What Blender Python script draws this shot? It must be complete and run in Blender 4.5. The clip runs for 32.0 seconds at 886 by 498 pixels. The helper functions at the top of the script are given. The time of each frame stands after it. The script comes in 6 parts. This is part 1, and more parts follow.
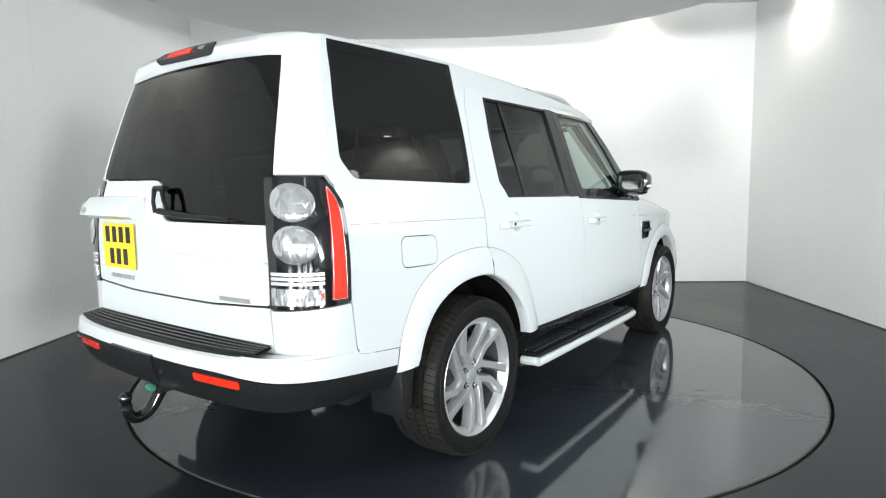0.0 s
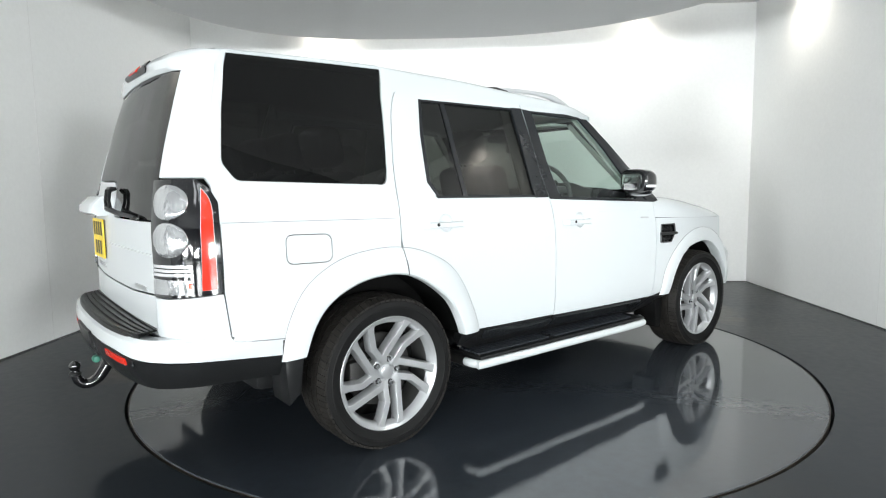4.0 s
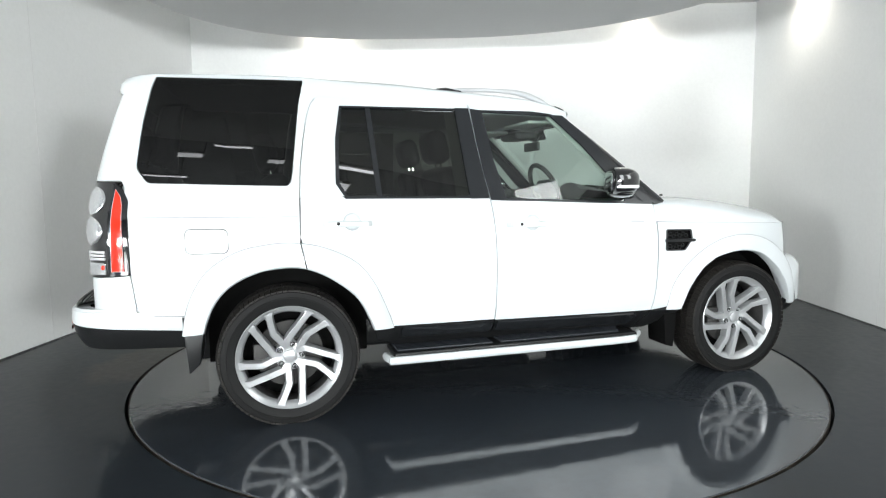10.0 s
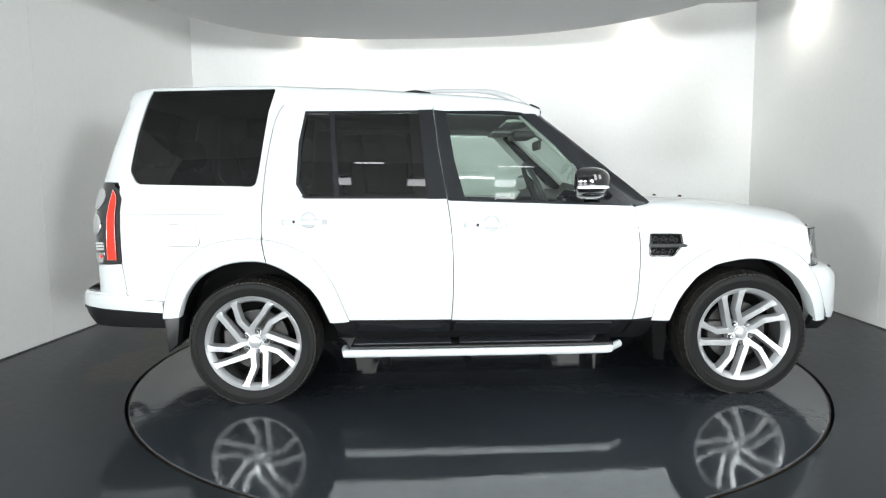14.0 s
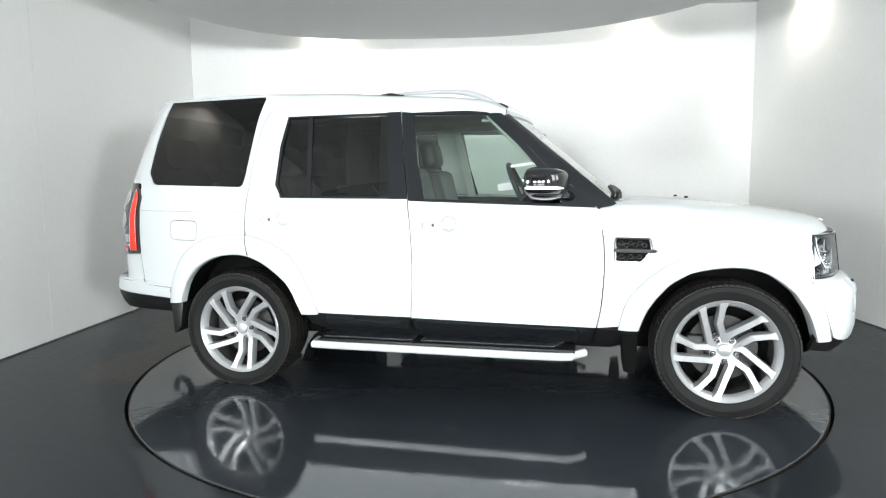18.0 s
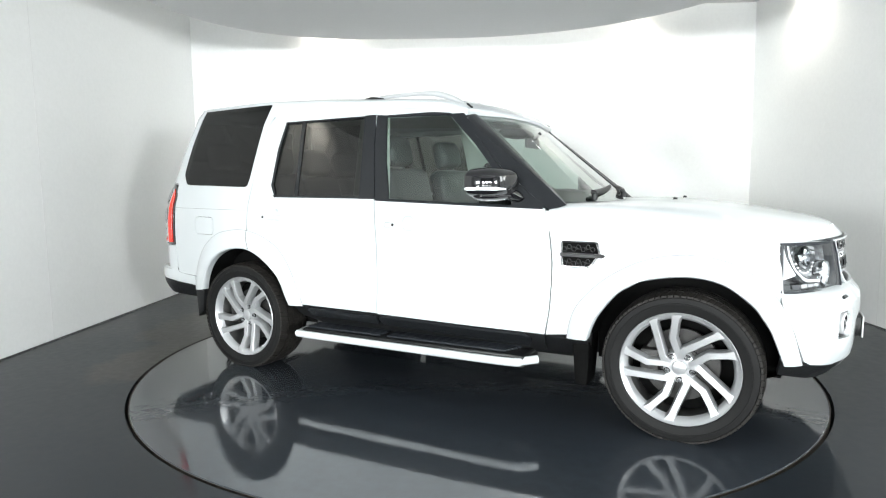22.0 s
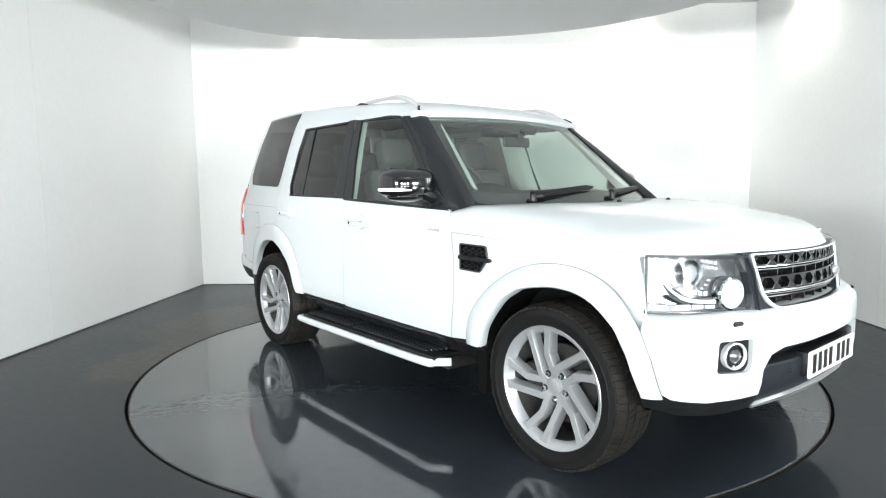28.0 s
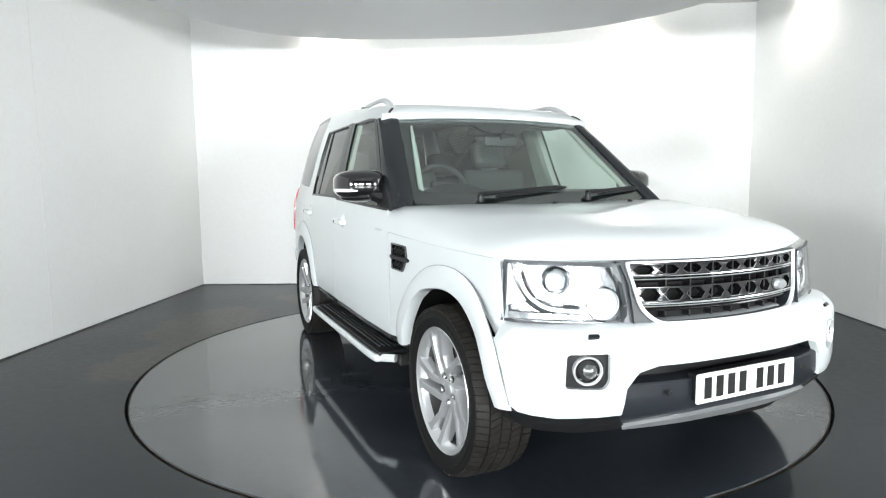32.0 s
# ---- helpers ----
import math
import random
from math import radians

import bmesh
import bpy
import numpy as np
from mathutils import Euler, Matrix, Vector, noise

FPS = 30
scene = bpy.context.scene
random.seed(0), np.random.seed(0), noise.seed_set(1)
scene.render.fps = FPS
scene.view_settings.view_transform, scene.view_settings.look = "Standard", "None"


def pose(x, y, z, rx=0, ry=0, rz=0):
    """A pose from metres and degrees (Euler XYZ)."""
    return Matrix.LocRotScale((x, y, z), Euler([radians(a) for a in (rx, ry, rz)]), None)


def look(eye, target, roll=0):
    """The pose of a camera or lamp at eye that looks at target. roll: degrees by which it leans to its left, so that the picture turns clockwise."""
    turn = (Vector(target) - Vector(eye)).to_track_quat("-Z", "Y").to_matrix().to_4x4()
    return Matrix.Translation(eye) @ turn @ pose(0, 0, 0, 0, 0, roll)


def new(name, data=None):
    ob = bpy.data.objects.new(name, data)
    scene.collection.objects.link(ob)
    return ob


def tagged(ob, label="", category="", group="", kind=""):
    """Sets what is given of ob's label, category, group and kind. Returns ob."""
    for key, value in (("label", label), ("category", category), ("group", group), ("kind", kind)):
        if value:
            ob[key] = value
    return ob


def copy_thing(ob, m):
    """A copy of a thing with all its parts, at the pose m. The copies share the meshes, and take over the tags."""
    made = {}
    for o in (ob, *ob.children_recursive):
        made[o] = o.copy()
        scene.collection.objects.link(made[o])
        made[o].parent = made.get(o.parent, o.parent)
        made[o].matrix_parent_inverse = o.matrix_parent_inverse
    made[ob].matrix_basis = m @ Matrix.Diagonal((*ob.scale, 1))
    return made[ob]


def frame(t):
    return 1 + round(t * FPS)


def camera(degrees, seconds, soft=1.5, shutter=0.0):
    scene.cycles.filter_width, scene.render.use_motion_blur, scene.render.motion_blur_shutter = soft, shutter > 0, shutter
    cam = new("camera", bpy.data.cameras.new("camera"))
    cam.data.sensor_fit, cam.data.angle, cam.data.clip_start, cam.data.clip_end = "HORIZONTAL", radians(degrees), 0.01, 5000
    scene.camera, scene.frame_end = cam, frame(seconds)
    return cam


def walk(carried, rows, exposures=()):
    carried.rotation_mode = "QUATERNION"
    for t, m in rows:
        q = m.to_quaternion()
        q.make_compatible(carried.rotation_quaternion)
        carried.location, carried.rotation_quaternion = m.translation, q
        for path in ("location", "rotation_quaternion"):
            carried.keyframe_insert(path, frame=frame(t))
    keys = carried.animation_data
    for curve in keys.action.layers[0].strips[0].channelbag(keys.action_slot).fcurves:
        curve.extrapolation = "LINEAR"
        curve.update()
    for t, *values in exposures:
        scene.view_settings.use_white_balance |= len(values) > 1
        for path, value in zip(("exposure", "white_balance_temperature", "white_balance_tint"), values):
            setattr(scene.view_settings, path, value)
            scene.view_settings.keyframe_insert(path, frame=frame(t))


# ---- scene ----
# ---------------------------------------------------------------- camera
cam = camera(72.51, 32.0, soft=1.15)
CAM_POSE = (Matrix.Translation((0, -4.402, 1.2534)) @ Matrix.Rotation(radians(2.497), 4, "Z")
            @ Matrix.Rotation(radians(90 - 5.951), 4, "X") @ Matrix.Rotation(radians(-0.7226), 4, "Z"))
walk(cam, [(0.0, CAM_POSE), (32.0, CAM_POSE)],
     exposures=[(0.0, -0.10, 6500, 12), (9.0, -0.14, 6500, 12), (14.0, -0.14, 6500, 11.5), (19.0, 0.04, 6500, 11.5), (25.0, 0.24, 6500, 11.5), (28.0, 0.24, 6500, 12), (32.0, 0.15, 6500, 12)])

# turn of the table, degrees, every two seconds
YAW = (56.20, 48.67, 41.16, 33.68, 26.23, 18.81, 11.40, 4.00, -3.40, -10.80, -18.21, -25.63, -33.07, -40.56, -48.10, -55.67, -63.25)
TABLE_R = 2.267
CAR_OFFSET = Matrix.Translation((-1.3237, -0.016, 0))

# ---------------------------------------------------------------- world and lights
world = bpy.data.worlds.new("world")
scene.world = world
world.use_nodes = True
world.node_tree.nodes["Background"].inputs[0].default_value = (0.55, 0.6, 0.65, 1)
world.node_tree.nodes["Background"].inputs[1].default_value = 0.12


def area_lamp(name, loc, target, sx, sy, watts, colour):
    d = bpy.data.lights.new(name, "AREA")
    d.shape, d.size, d.size_y, d.energy, d.color = "RECTANGLE", sx, sy, watts, colour
    ob = new(name, d)
    ob.matrix_world = look(loc, target)
    return ob


def spot_lamp(name, loc, target, watts, colour, angle=80, blend=0.6, radius=0.04):
    d = bpy.data.lights.new(name, "SPOT")
    d.energy, d.color, d.spot_size, d.spot_blend, d.shadow_soft_size = watts, colour, radians(angle), blend, radius
    ob = new(name, d)
    ob.matrix_world = look(loc, target)
    return ob


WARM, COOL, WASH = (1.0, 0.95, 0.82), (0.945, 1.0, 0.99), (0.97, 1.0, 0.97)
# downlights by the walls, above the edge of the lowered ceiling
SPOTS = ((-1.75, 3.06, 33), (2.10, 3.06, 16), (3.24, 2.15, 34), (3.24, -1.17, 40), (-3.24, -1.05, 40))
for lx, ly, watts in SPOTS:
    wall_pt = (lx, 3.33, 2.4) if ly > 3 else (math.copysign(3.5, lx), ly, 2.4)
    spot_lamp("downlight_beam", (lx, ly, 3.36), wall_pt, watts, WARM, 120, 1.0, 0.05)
# added fill strip in the gap above the lowered ceiling, brightening the back wall
area_lamp("wall_fill_light", (0.0, 2.95, 3.33), (0.0, 3.33, 1.6), 4.2, 0.10, 9.5, WASH)
# softboxes on stands beside the opening: x, y, height of the middle, width, height
SOFTBOXES = ((1.88, -2.16, 1.86, 0.40, 0.95), (3.10, -1.90, 2.04, 0.55, 0.95))
SOFT_AIM = Vector((0.0, -0.4, 1.3))
for bx, by, bz, bw, bh in SOFTBOXES:
    eye = Vector((bx, by, bz))
    area_lamp("softbox_light", eye + (SOFT_AIM - eye).normalized() * 0.02, SOFT_AIM, bw, bh, 7.8 * math.pi * bw * bh, COOL)
HALL_STRIPS = ((1.53, -5.62, 0.62), (-0.90, -5.62, 0.62), (0.83, -6.02, 0.76), (-1.95, -7.70, 0.95), (2.60, -7.70, 0.95))
HALL_PANELS = ((0.0, -6.22), (1.42, -6.18), (1.50, -6.62), (3.30, -6.62), (3.30, -6.20), (-1.50, -6.22))
# daylight through wide windows low in the hall's walls: x, y, watts
HALL_WINDOWS = ((-4.6, -19.98, 1150), (0.0, -19.98, 1050), (4.6, -19.98, 920), (-7.98, -11.5, 1650), (7.98, -11.5, 1550))
for hx, hy, watts in HALL_WINDOWS:
    area_lamp("hall_daylight", (hx * 0.995, hy + (0.06 if abs(hx) < 7 else 0.0), 1.6), (0.0 if abs(hx) > 7 else hx * 0.9, 0, 1.6), 2.6, 1.3, watts, COOL)

# ---------------------------------------------------------------- materials
def material(name, colour, rough=0.5, metal=0.0, coat=0.0, vary=0.06, scale=6.0, fine=90.0, bump=0.0, rough_vary=0.05, spec=0.5):
    m = bpy.data.materials.new(name)
    m.use_nodes = True
    nt = m.node_tree
    b = nt.nodes["Principled BSDF"]
    b.inputs["Metallic"].default_value = metal
    b.inputs["Coat Weight"].default_value = coat
    b.inputs["Coat Roughness"].default_value = 0.04
    b.inputs["Specular IOR Level"].default_value = spec
    tc = nt.nodes.new("ShaderNodeTexCoord")
    n1, n2 = nt.nodes.new("ShaderNodeTexNoise"), nt.nodes.new("ShaderNodeTexNoise")
    n1.inputs["Scale"].default_value, n2.inputs["Scale"].default_value = scale, fine
    n1.inputs["Detail"].default_value = 5
    for n in (n1, n2):
        nt.links.new(tc.outputs["Object"], n.inputs["Vector"])
    mix = nt.nodes.new("ShaderNodeMath")
    mix.operation = "ADD"
    nt.links.new(n1.outputs["Fac"], mix.inputs[0])
    nt.links.new(n2.outputs["Fac"], mix.inputs[1])
    ramp = nt.nodes.new("ShaderNodeMapRange")
    ramp.inputs["From Min"].default_value, ramp.inputs["From Max"].default_value = 0.6, 1.4
    ramp.inputs["To Min"].default_value, ramp.inputs["To Max"].default_value = 1 - vary, 1 + vary
    nt.links.new(mix.outputs[0], ramp.inputs["Value"])
    rgb = nt.nodes.new("ShaderNodeVectorMath")
    rgb.operation = "SCALE"
    rgb.inputs[0].default_value = colour
    nt.links.new(ramp.outputs[0], rgb.inputs["Scale"])
    nt.links.new(rgb.outputs[0], b.inputs["Base Color"])
    rr = nt.nodes.new("ShaderNodeMapRange")
    rr.inputs["From Min"].default_value, rr.inputs["From Max"].default_value = 0.6, 1.4
    rr.inputs["To Min"].default_value, rr.inputs["To Max"].default_value = max(0.01, rough - rough_vary), rough + rough_vary
    nt.links.new(mix.outputs[0], rr.inputs["Value"])
    nt.links.new(rr.outputs[0], b.inputs["Roughness"])
    if bump:
        bp = nt.nodes.new("ShaderNodeBump")
        bp.inputs["Strength"].default_value, bp.inputs["Distance"].default_value = 0.4, bump
        nt.links.new(n2.outputs["Fac"], bp.inputs["Height"])
        nt.links.new(bp.outputs[0], b.inputs["Normal"])
    return m


def glass(name, tint, gloss_rough=0.0, base=0.06):
    m = bpy.data.materials.new(name)
    m.use_nodes = True
    nt = m.node_tree
    nt.nodes.remove(nt.nodes["Principled BSDF"])
    tr, gl = nt.nodes.new("ShaderNodeBsdfTransparent"), nt.nodes.new("ShaderNodeBsdfGlossy")
    tr.inputs[0].default_value = (*tint, 1)
    gl.inputs["Roughness"].default_value = gloss_rough
    lw = nt.nodes.new("ShaderNodeLayerWeight")
    lw.inputs["Blend"].default_value = 0.5
    pw, ad = nt.nodes.new("ShaderNodeMath"), nt.nodes.new("ShaderNodeMath")
    pw.operation, ad.operation = "POWER", "MULTIPLY_ADD"
    pw.inputs[1].default_value = 4.5
    ad.inputs[1].default_value, ad.inputs[2].default_value = 0.92, base
    nt.links.new(lw.outputs["Facing"], pw.inputs[0])
    nt.links.new(pw.outputs[0], ad.inputs[0])
    mx = nt.nodes.new("ShaderNodeMixShader")
    nt.links.new(ad.outputs[0], mx.inputs[0])
    nt.links.new(tr.outputs[0], mx.inputs[1])
    nt.links.new(gl.outputs[0], mx.inputs[2])
    nt.links.new(mx.outputs[0], nt.nodes["Material Output"].inputs["Surface"])
    return m


def emitter(name, colour, strength):
    m = bpy.data.materials.new(name)
    m.use_nodes = True
    b = m.node_tree.nodes["Principled BSDF"]
    b.inputs["Base Color"].default_value = (*colour, 1)
    b.inputs["Emission Color"].default_value = (*colour, 1)
    b.inputs["Emission Strength"].default_value = strength
    return m


PAINT = material("white_car_paint", (0.60, 0.63, 0.642), 0.30, 0, 0.7, 0.01, 2, 400, 0, 0.02)
BLACK_PLASTIC = material("black_grained_plastic", (0.012, 0.0126, 0.0132), 0.36, 0, 0, 0.15, 8, 500, 0.0006, 0.05, 0.25)
DARK_GREY_PLASTIC = material("dark_grey_satin_plastic", (0.017, 0.020, 0.025), 0.38, 0, 0, 0.1, 8, 400, 0.0004, 0.05, 0.4)
GLOSS_BLACK = material("gloss_black_paint", (0.006, 0.006, 0.007), 0.08, 0, 1.0, 0.1, 4, 200, 0, 0.02)
SATIN_BLACK = material("satin_black_trim", (0.014, 0.0155, 0.0175), 0.24, 0, 0.0, 0.04, 4, 60, 0, 0.03, 0.35)
RUBBER = material("tyre_rubber", (0.0068, 0.0068, 0.0069), 0.60, 0, 0, 0.35, 14, 160, 0.0008, 0.06, 0.20)
TREAD_RUBBER = material("dusty_tread_rubber", (0.0155, 0.0140, 0.0125), 0.58, 0, 0, 0.60, 22, 120, 0.001, 0.08, 0.25)
# Rim silver darkened: the shade between the spokes is put into this colour.
BARREL = material("shaded_silver_barrel", (0.17, 0.17, 0.166), 0.38, 0.7, 0, 0.12, 9, 60)
ALLOY = material("silver_alloy_paint", (0.50, 0.51, 0.52), 0.31, 0.62, 0.3, 0.02, 9, 60, 0, 0.02)
CHROME = material("chrome", (0.82, 0.83, 0.84), 0.08, 1.0, 0, 0.02, 9, 200, 0, 0.03)
SILVER = material("silver_satin_trim", (0.42, 0.43, 0.44), 0.35, 0.6, 0, 0.04, 9, 300)
STEEL_DARK = material("dark_brake_steel", (0.035, 0.034, 0.033), 0.5, 0.5, 0, 0.25, 20, 200)
LEATHER = material("dark_grey_leather", (0.062, 0.067, 0.067), 0.42, 0, 0, 0.12, 12, 220, 0.0008)
TRIM_GREY = material("pale_grey_cabin_lining", (0.50, 0.52, 0.495), 0.8, 0, 0, 0.05, 10, 300)
CABIN_BLACK = material("black_cabin_plastic", (0.04, 0.041, 0.042), 0.55, 0, 0, 0.12, 10, 300)
CLEAR_GLASS = glass("green_tinted_glass", (0.83, 0.93, 0.88), 0.0, 0.10)
SCREEN_GLASS = glass("windscreen_glass", (0.82, 0.92, 0.87), 0.0, 0.17)
DARK_GLASS = glass("privacy_glass", (0.105, 0.112, 0.098), 0.0, 0.075)
DARKER_GLASS = glass("dark_privacy_glass", (0.046, 0.050, 0.045), 0.0, 0.052)
LENS = glass("clear_lamp_lens", (0.93, 0.94, 0.95), 0.0, 0.02)
RED_LENS = material("red_lamp_lens", (0.80, 0.030, 0.012), 0.12, 0, 0.5, 0.05, 30, 300)
LAMP_SILVER = material("lamp_reflector", (0.74, 0.75, 0.76), 0.22, 0.5, 0.4, 0.20, 45, 140, 0.0015)
LAMP_BRIGHT = material("bright_plated_plastic", (0.78, 0.79, 0.80), 0.2, 0.35, 0.5, 0.02, 20, 150)
LAMP_WHITE = material("frosted_lamp_element", (0.85, 0.86, 0.87), 0.2, 0, 0.5, 0.05, 40, 120, 0.001)
PLATE_YELLOW = material("yellow_plate", (0.80, 0.58, 0.02), 0.4, 0, 0.2, 0.03, 12, 200)
PLATE_WHITE = material("white_plate", (0.80, 0.81, 0.80), 0.4, 0, 0.2, 0.03, 12, 200)
INK = material("black_plate_ink", (0.012, 0.012, 0.012), 0.5)
WALL_PAINT = material("white_wall_paint", (0.87, 0.875, 0.865), 0.6, 0, 0, 0.03, 0.7, 35, 0.0003, 0.06)
JOINT_FILL = material("joint_filler", (0.81, 0.81, 0.80), 0.5, 0, 0, 0.05, 3, 40)
CEILING_PAINT = material("grey_white_ceiling_paint", (0.78, 0.785, 0.79), 0.8, 0, 0, 0.02, 0.8, 30, 0.001)
HALL_GREY = material("hall_cladding", (0.20, 0.205, 0.21), 0.7, 0, 0, 0.15, 0.6, 12, 0.004)
STRIP_GLOW = emitter("strip_light_tube", (0.95, 0.98, 1.0), 11.0)
PANEL_GLOW = emitter("panel_light_diffuser", (0.95, 0.98, 1.0), 6.0)
HALL_PANE = emitter("bright_window_pane", (0.92, 0.97, 1.0), 6.0)
WARM_GLOW = emitter("downlight_lens", (1.0, 0.93, 0.82), 25.0)
GREEN_PLASTIC = material("green_plastic_cap", (0.03, 0.16, 0.11), 0.4)
DEEP_BLACK = material("dark_liner", (0.005, 0.005, 0.005), 0.9, 0, 0, 0.2, 8, 200, 0, 0.05, 0.05)
GRILLE_BLACK = material("black_grille_plastic", (0.008, 0.008, 0.009), 0.16, 0, 0.6, 0.1, 9, 300, 0, 0.03, 0.5)
RAIL_SILVER = material("silver_rail_paint", (0.60, 0.61, 0.62), 0.35, 0.35, 0, 0.03, 9, 250)
LAMP_BEZEL = material("grey_lamp_bezel", (0.15, 0.154, 0.158), 0.20, 0.6, 0.3, 0.25, 20, 90, 0.0005)
CELL_EDGE = material("grey_cell_edge", (0.14, 0.145, 0.15), 0.25, 0.4, 0.2, 0.2, 20, 90)
FLOOR_EDGE = material("dark_floor_edge", (0.06, 0.06, 0.058), 0.7, 0, 0, 0.4, 3, 40, 0.001)
# Mid grey painted in for the shadow gaps between body panels.
GAP_LINE = material("grey_gap_line", (0.20, 0.21, 0.215), 0.7, 0, 0, 0.05, 9, 200, 0, 0.05, 0.2)
# Flat black for dark parts, and for the shade painted into gaps and recesses.
GAP_BLACK = material("flat_gap_black", (0.008, 0.008, 0.008), 0.9)
RIM_RUST = material("worn_steel_edge", (0.10, 0.085, 0.07), 0.55, 0.5, 0, 0.35, 7, 60, 0.001)


def fluted_material():
    """Clear lens over bright bowls: broad upright flutes."""
    m = material("fluted_lamp_reflector", (0.62, 0.63, 0.64), 0.14, 0.75, 0.6, 0.10, 30, 160)
    nt = m.node_tree
    tc, wv, bp = nt.nodes.new("ShaderNodeTexCoord"), nt.nodes.new("ShaderNodeTexVoronoi"), nt.nodes.new("ShaderNodeBump")
    wv.inputs["Scale"].default_value = 46.0
    flat = nt.nodes.new("ShaderNodeMapping")
    flat.inputs["Scale"].default_value = (1, 1, 0.45)
    nt.links.new(tc.outputs["Object"], flat.inputs["Vector"])
    nt.links.new(flat.outputs[0], wv.inputs["Vector"])
    bp.inputs["Strength"].default_value, bp.inputs["Distance"].default_value = 0.48, 0.005
    nt.links.new(wv.outputs["Distance"], bp.inputs["Height"])
    nt.links.new(bp.outputs[0], nt.nodes["Principled BSDF"].inputs["Normal"])
    return m


LAMP_FLUTE = fluted_material()
LAMP_BOWL = material("lamp_bowl", (0.36, 0.37, 0.38), 0.18, 0.78, 0.2, 0.15, 14, 50, 0.001)


def floor_material(name, base, coat, stains=()):
    m = material(name, base, 0.42, 0, 0.0, 0.25, 0.8, 18, 0.0, 0.06, 0.08)
    nt = m.node_tree
    b = nt.nodes["Principled BSDF"]
    tc = nt.nodes.new("ShaderNodeTexCoord")
    # large damp patches, smoother than the dry coat
    big = nt.nodes.new("ShaderNodeTexNoise")
    big.inputs["Scale"].default_value, big.inputs["Detail"].default_value, big.inputs["Distortion"].default_value = 0.55, 4, 0.4
    nt.links.new(tc.outputs["Object"], big.inputs["Vector"])
    rr = nt.nodes.new("ShaderNodeMapRange")
    rr.inputs["From Min"].default_value, rr.inputs["From Max"].default_value = 0.42, 0.60
    rr.inputs["To Min"].default_value, rr.inputs["To Max"].default_value = 0.075, 0.045
    nt.links.new(big.outputs["Fac"], rr.inputs["Value"])
    nt.links.new(rr.outputs[0], b.inputs["Coat Roughness"])
    b.inputs["Coat Weight"].default_value, b.inputs["Coat IOR"].default_value = coat, 1.70
    # faint ripple left by the roller, so that reflections waver
    rip, rb = nt.nodes.new("ShaderNodeTexNoise"), nt.nodes.new("ShaderNodeBump")
    rip.inputs["Scale"].default_value, rip.inputs["Detail"].default_value, rip.inputs["Roughness"].default_value = 15.0, 3.0, 0.55
    nt.links.new(tc.outputs["Object"], rip.inputs["Vector"])
    rb.inputs["Strength"].default_value, rb.inputs["Distance"].default_value = 1.0, 0.00042
    nt.links.new(rip.outputs["Fac"], rb.inputs["Height"])
    nt.links.new(rb.outputs[0], b.inputs["Coat Normal"])
    if stains:
        # dried brownish dust along the table's edge, broken up by noise
        total = None
        for cx, cy, sx, sy in stains:
            mp = nt.nodes.new("ShaderNodeMapping")
            mp.inputs["Location"].default_value = (-cx / sx, -cy / sy, 0)
            mp.inputs["Scale"].default_value = (1 / sx, 1 / sy, 0)
            gr = nt.nodes.new("ShaderNodeTexGradient")
            gr.gradient_type = "SPHERICAL"
            nt.links.new(tc.outputs["Object"], mp.inputs["Vector"])
            nt.links.new(mp.outputs[0], gr.inputs["Vector"])
            if total is None:
                total = gr.outputs["Fac"]
            else:
                mx = nt.nodes.new("ShaderNodeMath")
                mx.operation = "MAXIMUM"
                nt.links.new(total, mx.inputs[0])
                nt.links.new(gr.outputs["Fac"], mx.inputs[1])
                total = mx.outputs[0]
        br = nt.nodes.new("ShaderNodeTexNoise")
        br.inputs["Scale"].default_value, br.inputs["Detail"].default_value, br.inputs["Roughness"].default_value, br.inputs["Distortion"].default_value = 2.6, 9, 0.66, 0.6
        nt.links.new(tc.outputs["Object"], br.inputs["Vector"])
        ml, mr = nt.nodes.new("ShaderNodeMath"), nt.nodes.new("ShaderNodeMapRange")
        ml.operation = "ADD"
        nt.links.new(total, ml.inputs[0])
        nt.links.new(br.outputs["Fac"], ml.inputs[1])
        mr.inputs["From Min"].default_value, mr.inputs["From Max"].default_value = 0.80, 1.0
        nt.links.new(ml.outputs[0], mr.inputs["Value"])
        for sock, val in (("Base Color", (0.040, 0.037, 0.034, 1)), ("Coat Roughness", (0.13, 0.13, 0.13, 1))):
            mc = nt.nodes.new("ShaderNodeMix")
            mc.data_type = "RGBA"
            src = b.inputs[sock].links[0].from_socket
            nt.links.new(mr.outputs[0], mc.inputs[0])
            nt.links.new(src, mc.inputs[6])
            mc.inputs[7].default_value = val
            nt.links.new(mc.outputs[2], b.inputs[sock])
    wav = nt.nodes.new("ShaderNodeTexNoise")
    wav.inputs["Scale"].default_value, wav.inputs["Detail"].default_value = 16.0, 4
    nt.links.new(tc.outputs["Object"], wav.inputs["Vector"])
    bp = nt.nodes.new("ShaderNodeBump")
    bp.inputs["Strength"].default_value, bp.inputs["Distance"].default_value = 0.25, 0.0014
    nt.links.new(wav.outputs["Fac"], bp.inputs["Height"])
    nt.links.new(bp.outputs[0], b.inputs["Normal"])
    return m


FLOOR = floor_material("dark_grey_epoxy", (0.0180, 0.0226, 0.0278), 0.30, ((-2.45, 1.05, 0.75, 1.3), (-2.35, -0.1, 0.55, 1.0), (-1.35, 2.35, 1.4, 0.55), (2.3, 1.6, 0.5, 0.9)))
